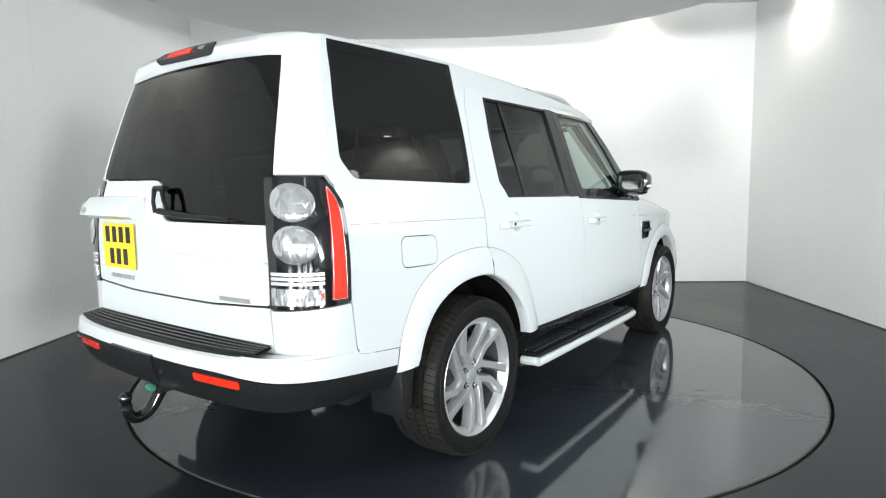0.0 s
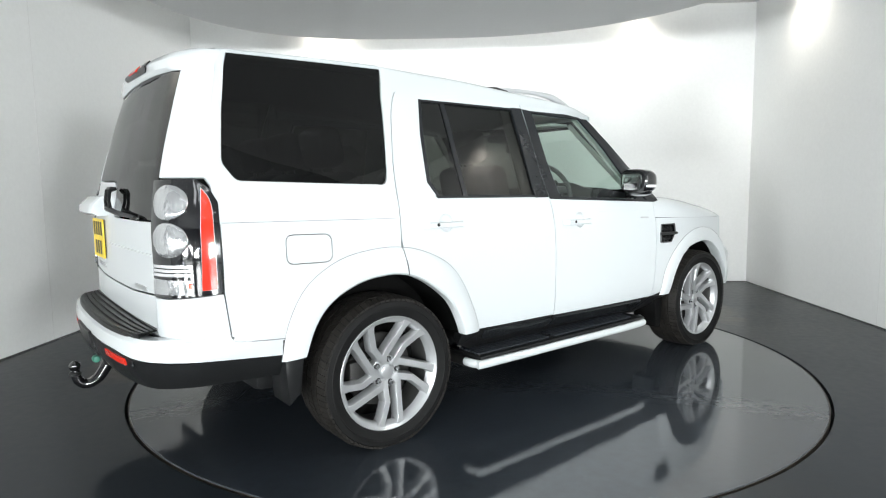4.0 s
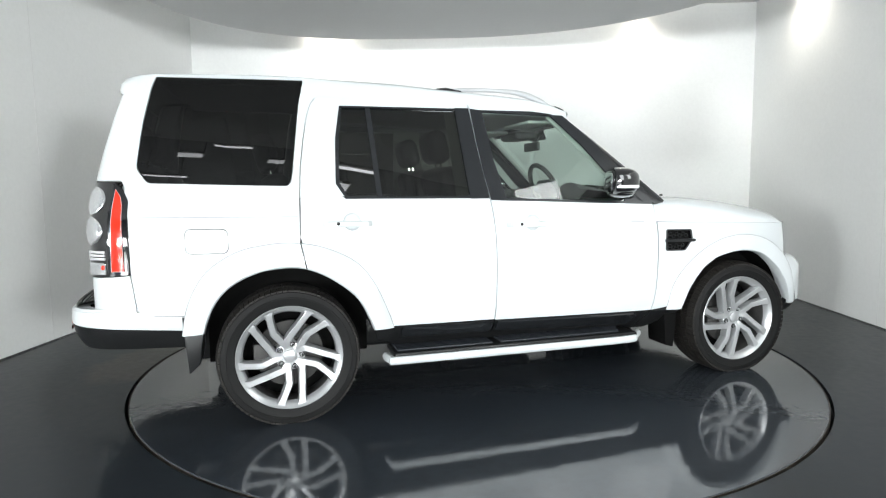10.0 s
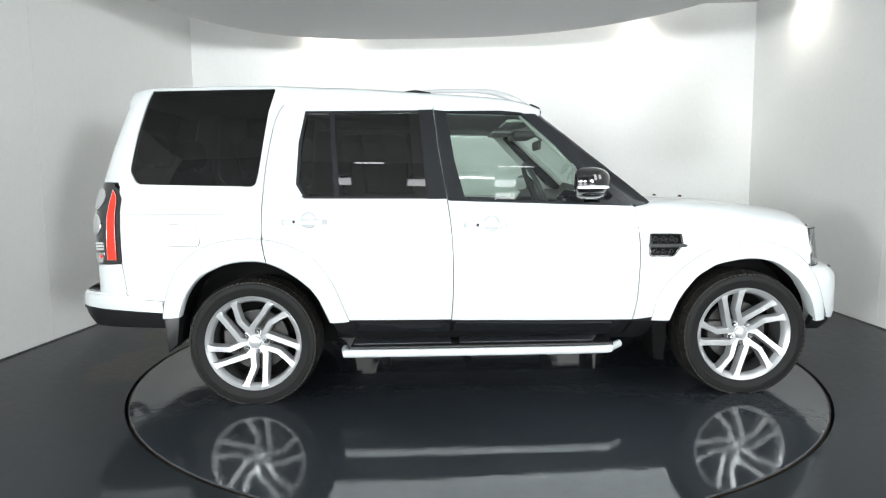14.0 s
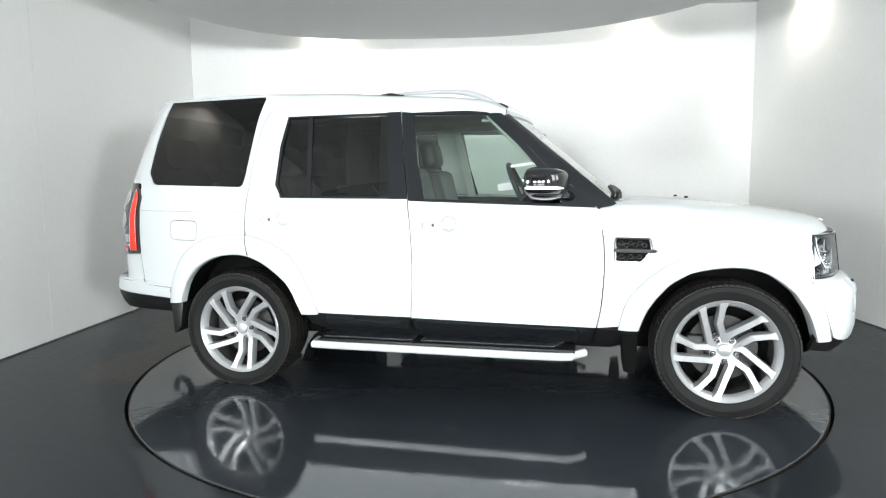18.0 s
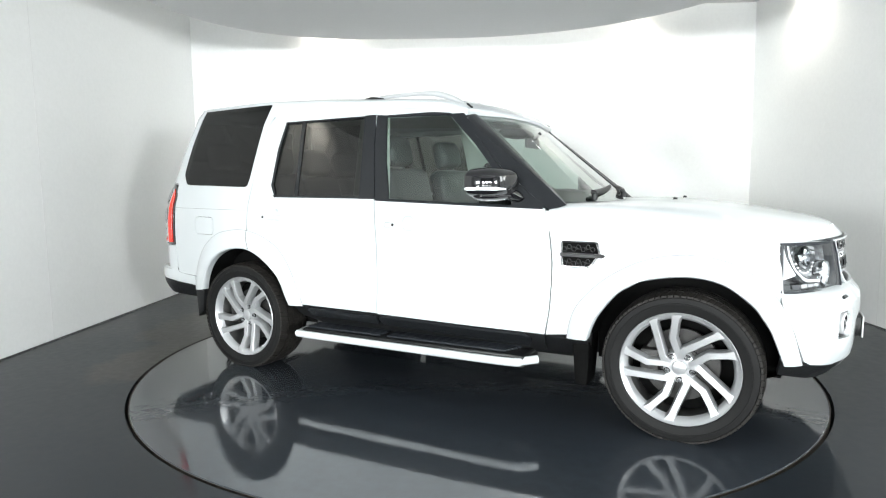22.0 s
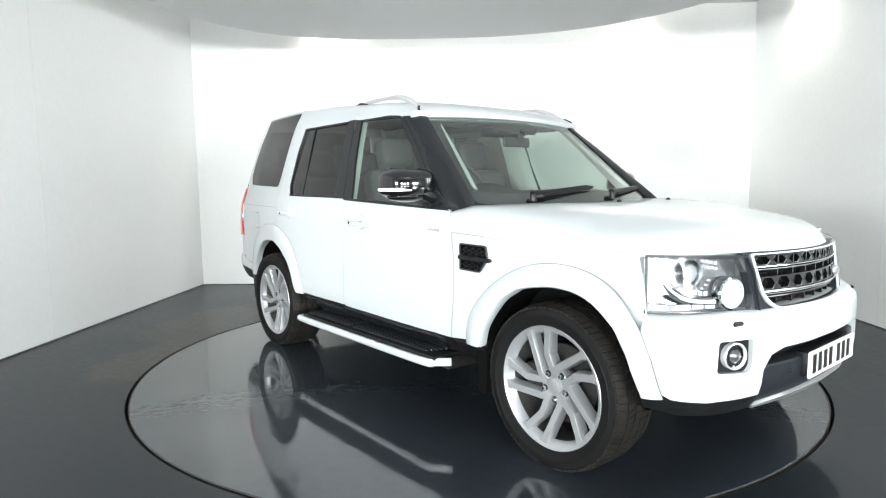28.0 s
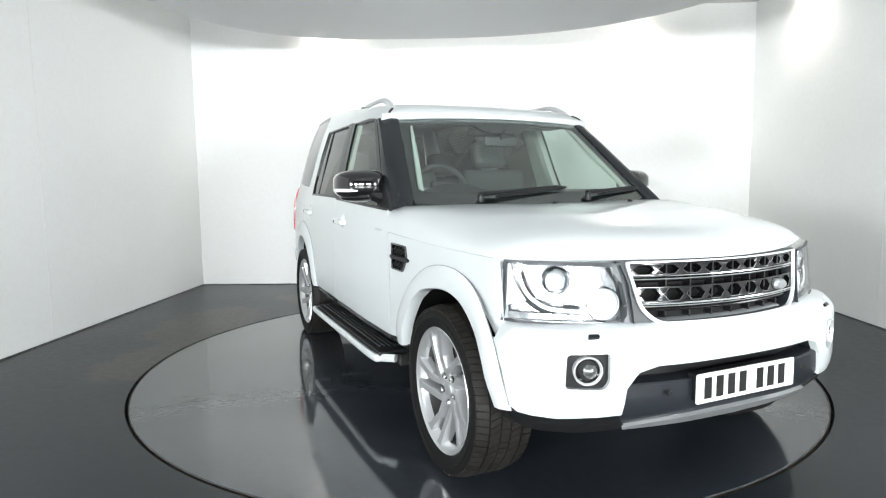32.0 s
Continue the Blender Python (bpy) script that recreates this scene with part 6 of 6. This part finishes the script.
def build_grille(F):
    out = (1, 0, 0)
    outer = rounded([(-0.484, 0.972), (0.484, 0.972), (0.446, 0.735), (0.39, 0.720), (-0.39, 0.720), (-0.446, 0.735)], 0.01)
    frame_o = rounded([(-0.462, 0.970), (0.462, 0.970), (0.420, 0.790), (0.355, 0.735), (-0.355, 0.735), (-0.420, 0.790)], [0.015, 0.015, 0.05, 0.04, 0.04, 0.05])
    frame_i = rounded([(-0.449, 0.963), (0.449, 0.963), (0.409, 0.798), (0.348, 0.747), (-0.348, 0.747), (-0.409, 0.798)], [0.012, 0.012, 0.045, 0.035, 0.035, 0.045])
    g = part("grille", panel(outer, F(-0.008), out, 0.04, 0.06, [frame_i]), DARK_GREY_PLASTIC, car, "black honeycomb grille in a white surround")
    # black sheet behind the bars, in place of the shaded depth
    part("grille_back", panel(frame_i, F(-0.075), out, 0.0, 0.08), GAP_BLACK, g)
    part("grille_surround", panel(frame_o, F(0.004), out, 0.012, 0.05, [frame_i]), PAINT, g, "white grille surround")
    half = lambda z: 0.452 - max(0, (0.96 - z)) * 0.22 - (0.05 if z < 0.78 else 0)
    for z0, z1 in ((0.957, 0.915), (0.872, 0.815)):
        zc = (z0 + z1) / 2
        hexes = []
        w = half(zc) - 0.012
        k = 9
        for i in range(k):
            yc = -w + 2 * w * (i + 0.5) / k
            rx, rz = w / k * 0.88, (z0 - z1) * 0.40
            hexes.append([(yc + rx, zc), (yc + rx * 0.5, zc + rz), (yc - rx * 0.5, zc + rz), (yc - rx, zc), (yc - rx * 0.5, zc - rz), (yc + rx * 0.5, zc - rz)])
        part("mesh_bar", panel([(-w, z0), (w, z0), (w - 0.008, z1), (-w + 0.008, z1)], F(-0.012), out, 0.03, 0.09, hexes), GRILLE_BLACK, g, "black honeycomb bar")
        # grey line painted along each cell's lower rim where it catches light
        for hx in hexes:
            part("cell_glint", tube([F(-0.011)(*p) for p in hx[2:] + hx[:1]], 0.0018, 5), CELL_EDGE, g)
        part("bright_edge", tube([F(-0.006)(-w + 2 * w * i / 16, z1 - 0.003) for i in range(17)], 0.0036, 6), CHROME, g)
        part("bright_edge", tube([F(-0.014)(-w + 2 * w * i / 16, z1 - 0.014) for i in range(17)], 0.0022, 6), SILVER, g)
    for z in (0.893, 0.786):
        w = half(z) - 0.02
        part("grille_bar", tube([F(-0.030)(-w + 2 * w * i / 16, z) for i in range(17)], 0.007, 6), GRILLE_BLACK, g)
    for i in range(7):
        yy = -0.30 + 0.10 * i
        part("grille_fin", box((F(-0.06)(yy, 0.83).x, yy - 0.004, 0.755), (F(-0.025)(yy, 0.83).x, yy + 0.004, 0.955)), GRILLE_BLACK, g)
    part("oval_badge", lathe([(0.001, 0.012), (0.026, 0.010), (0.036, 0.0), (0.036, -0.02)], 28, "x", Matrix.Translation(F(-0.002)(0.29, 0.838)) @ Matrix.Diagonal((1, 1, 0.62, 1))), SILVER, g, "plain oval badge")


# ---- cabin
def cushion(lo, hi, r=0.05, m=None):
    bm = box(lo, hi, r, 4)
    if m is not None:
        bm.transform(m)
    return bm


def build_seat(x, y, w, z, lean=14):
    """A seat with its cushion's front at x + 0.5."""
    st = new("seat")
    st.parent = car
    st.matrix_basis = Matrix.Translation((x, y, z))
    tagged(st, "dark grey leather seat with a headrest")
    part("seat_cushion", cushion((0.0, -w / 2, 0.0), (0.50, w / 2, 0.16), 0.06), LEATHER, st)
    m = Matrix.Translation((0.04, 0, 0.10)) @ Matrix.Rotation(radians(-lean), 4, "Y")
    part("backrest", cushion((-0.13, -w / 2, 0.0), (0.03, w / 2, 0.60), 0.06, m=m), LEATHER, st)
    part("headrest", cushion((-0.115, -0.145, 0.625), (0.015, 0.145, 0.835), 0.055, m=m), LEATHER, st)
    for dy in (-0.06, 0.06):
        t = tube([(-0.05, dy, 0.56), (-0.05, dy, 0.68)], 0.007, 6)
        t.transform(m)
        part("headrest_post", t, CHROME, st)
    return st


def build_cabin():
    for s in (-1, 1):
        build_seat(1.14, s * 0.38, 0.54, 0.70)
        build_seat(-0.95 + 0.30, s * 0.33, 0.42, 0.70, 8)
    for y in (-0.44, 0.0, 0.44):
        build_seat(0.10, y, 0.40, 0.66)
    part("cabin_floor", box((-0.80, -0.62, 0.50), (2.25, 0.62, 0.58), 0.02), CABIN_BLACK, car)
    for s in (-1, 1):
        part("door_lining", panel([(-0.70, 1.0), (0.60, 1.0), (0.64, 0.56), (2.15, 0.56), (2.12, 1.12), (1.6, 1.150), (0.3, 1.18), (-0.66, 1.25)], side(s, -0.075), (0, -s, 0), 0.0, 0.2), CABIN_BLACK, car)
        for x0, z0, x1, z1, w in ((1.05, 1.18, 1.02, 1.70, 0.20), (0.16, 1.2, 0.20, 1.72, 0.16), (2.10, 1.16, 1.60, 1.66, 0.07)):
            part("pillar_lining", panel([(x0 - w / 2, z0), (x0 + w / 2, z0), (x1 + w / 2, z1), (x1 - w / 2, z1)], side(s, -0.045), (0, -s, 0), 0.012, 0.2), TRIM_GREY, car, "pale grey pillar lining")
        rows = [[side(s, -0.012)(x, z), side(s, -0.055)(x - 0.006, z), side(s, -0.065)(x - 0.06, z)] for x, z in ((1.222, 1.16), (1.186, 1.36), (1.160, 1.52), (1.134, 1.69))]
        part("pillar_lining", face_out(loft(rows), (1, -s * 0.3, 0)), TRIM_GREY, car, "pale grey pillar lining")
    # dashboard
    rows = []
    for j in range(25):
        y = -0.76 + 1.52 * j / 24
        hump = 0.045 * math.exp(-((y + 0.38) / 0.16) ** 4)
        x0 = screen_x(y, 1.14) - 0.02
        rows.append([(x0, y, 1.145), (x0 - 0.22, y, 1.195 + hump * 0.4), (x0 - 0.44, y, 1.222 + hump), (x0 - 0.50, y, 1.16), (x0 - 0.46, y, 0.90), (x0 - 0.30, y, 0.65)])
    d = part("dashboard", face_out(loft(rows), (-0.3, 0, 1)), CABIN_BLACK, car, "black dashboard")
    part("centre_console", box((1.15, -0.13, 0.58), (1.95, 0.13, 0.90), 0.04, 3), CABIN_BLACK, d)
    wheel_m = Matrix.Translation((1.74, -0.38, 1.215)) @ Matrix.Rotation(radians(-24), 4, "Y")
    rows = []
    for i in range(40):
        a = 2 * math.pi * i / 40
        rows.append([(0.016 * math.cos(b), (0.185 + 0.016 * math.sin(b)) * math.cos(a), (0.185 + 0.016 * math.sin(b)) * math.sin(a)) for b in [2 * math.pi * k / 10 for k in range(10)]])
    bm = loft(rows, closed_u=True, closed_v=True)
    bmesh.ops.recalc_face_normals(bm, faces=bm.faces[:])
    bm.transform(wheel_m)
    sw = part("steering_wheel", bm, CABIN_BLACK, car, "dark steering wheel")
    part("airbag_cover", cushion((-0.02, -0.08, -0.07), (0.04, 0.08, 0.07), 0.025, m=wheel_m), CABIN_BLACK, sw)
    for y0, y1 in ((-0.18, -0.06), (0.06, 0.18)):
        part("wheel_spoke", cushion((0.0, y0, -0.025), (0.02, y1, 0.025), 0.008, m=wheel_m), SILVER, sw)
    part("interior_mirror", cushion((1.80, -0.12, 1.50), (1.825, 0.12, 1.565), 0.012), CABIN_BLACK, car, "black interior mirror")
    part("sensor_pod", cushion((1.62, -0.15, 1.575), (1.78, 0.15, 1.630), 0.025), CABIN_BLACK, car, "dark sensor pod behind the windscreen")
    for vy in (-0.38, 0.38):
        part("sun_visor", cushion((1.52, vy - 0.20, 1.640), (1.70, vy + 0.20, 1.660), 0.009), TRIM_GREY, car, "pale grey sun visor")
    part("mirror_stalk", tube([(1.82, 0, 1.55), (1.87, 0, 1.60)], 0.012, 6), CABIN_BLACK, car)
    part("underbody", box((-0.55, -0.60, 0.29), (3.30, 0.60, 0.52), 0.05), BLACK_PLASTIC, car, "black underbody")
    part("silencer", box((-1.0, -0.45, 0.42), (-0.55, 0.40, 0.56), 0.05, 3), BLACK_PLASTIC, car, "dark exhaust silencer")
    for x in (0.0, 2.885):
        part("axle", tube([(x, -0.78, 0.353), (x, 0.78, 0.353)], 0.05, 10), BLACK_PLASTIC, car)
    # solid black block in place of the shaded space inside the nose
    part("engine_bay", box((3.0, -0.42, 0.60), (3.42, 0.42, 0.94), 0.03), GAP_BLACK, car, "dark engine bay")


for sgn in (-1, 1):
    build_side(sgn)
build_hood()
build_screen()
build_roof()
build_rear()
build_front()
build_cabin()

first = build_wheel()
first.parent = car
first.matrix_basis = Matrix.Translation((0, -0.800, HUB_Z))
tagged(first, "large black-tyred silver alloy wheel")
for wx, s, turn in ((2.885, -1, 20), (0.0, 1, 12), (2.885, 1, 50)):
    m = Matrix.Translation((wx, s * 0.800, HUB_Z)) @ Matrix.Rotation(math.pi if s > 0 else 0, 4, "Z")
    other = copy_thing(first, m)
    for o in other.children:
        if o.name.startswith("rim"):
            o.matrix_basis = Matrix.Rotation(radians(turn), 4, "Y")

# ---------------------------------------------------------------- hall fixtures
for k, (hx, hy, watts) in enumerate(HALL_WINDOWS):
    wn = thing("window_%d" % (k + 1), "wide window low in the hall wall, bright daylight behind", "window", "hall windows", "structure")
    turn = 0 if abs(hx) < 7 else (90 if hx > 0 else -90)
    wn.matrix_basis = Matrix.Translation((hx, hy - (0.0 if turn else 0.015), 1.6)) @ Matrix.Rotation(radians(turn), 4, "Z")
    for i in range(4):
        part("pane", box((-1.3 + 0.65 * i + 0.02, -0.005, -0.63), (-1.3 + 0.65 * (i + 1) - 0.02, 0.005, 0.63)), HALL_PANE, wn)
    for i in range(5):
        part("frame_bar", box((-1.32 + 0.65 * i, -0.004, -0.67), (-1.28 + 0.65 * i, 0.03, 0.67)), SILVER, wn)
    for z in (-0.65, 0.65):
        part("frame_rail", box((-1.32, -0.004, z - 0.02), (1.32, 0.026, z + 0.02)), SILVER, wn)
for hx, hy, long, hz in tuple((a, b, c, 4.80) for a, b, c in HALL_STRIPS):
    lt = thing("strip_light", "long white strip light on two rods, switched on", "lamp", "hall strip lights")
    lt.location = (hx, hy, hz)
    h2 = long / 2
    part("housing", box((-h2 - 0.02, -0.07, 0.02), (h2 + 0.02, 0.07, 0.08), 0.01), WALL_PAINT, lt)
    part("tube", box((-h2, -0.025, -0.01), (h2, 0.025, 0.02), 0.01), STRIP_GLOW, lt)
    for rx in (-h2 * 0.75, h2 * 0.75):
        part("rod", box((rx - 0.008, -0.008, 0.075), (rx + 0.008, 0.008, 6.0 - hz)), SILVER, lt)
for hx, hy in HALL_PANELS:
    lt = thing("panel_light", "small square white panel light on rods, switched on", "lamp", "hall panel lights")
    lt.location = (hx, hy, 4.80)
    part("frame", box((-0.19, -0.13, 0.0), (0.19, 0.13, 0.05), 0.006), WALL_PAINT, lt)
    part("diffuser", box((-0.17, -0.11, -0.006), (0.17, 0.11, 0.001), 0.002), PANEL_GLOW, lt)
    for rx in (-0.18, 0.18):
        part("rod", box((rx - 0.006, -0.006, 0.05), (rx + 0.006, 0.006, 1.2)), SILVER, lt)
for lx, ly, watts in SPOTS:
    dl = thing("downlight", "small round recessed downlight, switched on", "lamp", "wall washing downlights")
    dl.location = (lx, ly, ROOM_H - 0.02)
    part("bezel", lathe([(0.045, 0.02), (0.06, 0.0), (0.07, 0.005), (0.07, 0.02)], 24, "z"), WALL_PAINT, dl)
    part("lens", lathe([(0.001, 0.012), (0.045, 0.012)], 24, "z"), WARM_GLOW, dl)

# housing for the added fill strip; no such fitting is known here
wl = thing("wall_fill_strip", "added long white fill strip under the ceiling, switched on", "lamp")
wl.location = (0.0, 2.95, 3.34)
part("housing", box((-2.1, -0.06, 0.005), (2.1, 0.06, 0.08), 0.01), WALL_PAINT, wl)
for bx, by, bz, bw, bh in SOFTBOXES:
    sb = thing("softbox", "white fronted rectangular softbox on a black stand, switched on", "lamp", "studio softboxes")
    sb.location = (bx, by, 0)
    eye = Vector((bx, by, bz))
    m = Matrix.Translation((0, 0, bz)) @ (SOFT_AIM - eye).to_track_quat("-Z", "Y").to_matrix().to_4x4()
    front = slab(rounded([(-bw / 2, -bh / 2), (bw / 2, -bh / 2), (bw / 2, bh / 2), (-bw / 2, bh / 2)], 0.02), 0.0, 0.01, "z")
    front.transform(m)
    part("diffuser", front, WALL_PAINT, sb, "white cloth front")
    rows = [[(u * k, v * k, h) for u, v in ((-bw / 2, -bh / 2), (bw / 2, -bh / 2), (bw / 2, bh / 2), (-bw / 2, bh / 2))] for k, h in ((1.02, 0.005), (0.9, 0.10), (0.35, 0.20))]
    hood = loft(rows, closed_v=True, caps=True)
    hood.transform(m)
    part("hood", hood, CABIN_BLACK, sb, "black cloth hood")
    back = m @ Vector((0, 0, 0.16))
    part("pole", tube([(back.x, back.y, 0.10), (back.x, back.y, back.z)], 0.013, 8), CABIN_BLACK, sb)
    for k in range(3):
        a = radians(120 * k + 30)
        part("leg", tube([(back.x, back.y, 0.35), (back.x + 0.12 * math.cos(a), back.y + 0.12 * math.sin(a), 0.009)], 0.009, 6), CABIN_BLACK, sb)


def motions():
    rows = [(2.0 * i, Matrix.Rotation(radians(a), 4, "Z")) for i, a in enumerate(YAW)]
    walk(table, rows)
    fine = []
    for i in range(len(YAW) - 1):
        for k in range(4):
            fine.append((2.0 * i + 0.5 * k, Matrix.Rotation(radians(YAW[i] + (YAW[i + 1] - YAW[i]) * k / 4), 4, "Z") @ CAR_OFFSET))
    fine.append((32.0, Matrix.Rotation(radians(YAW[-1]), 4, "Z") @ CAR_OFFSET))
    walk(car, fine)


motions()
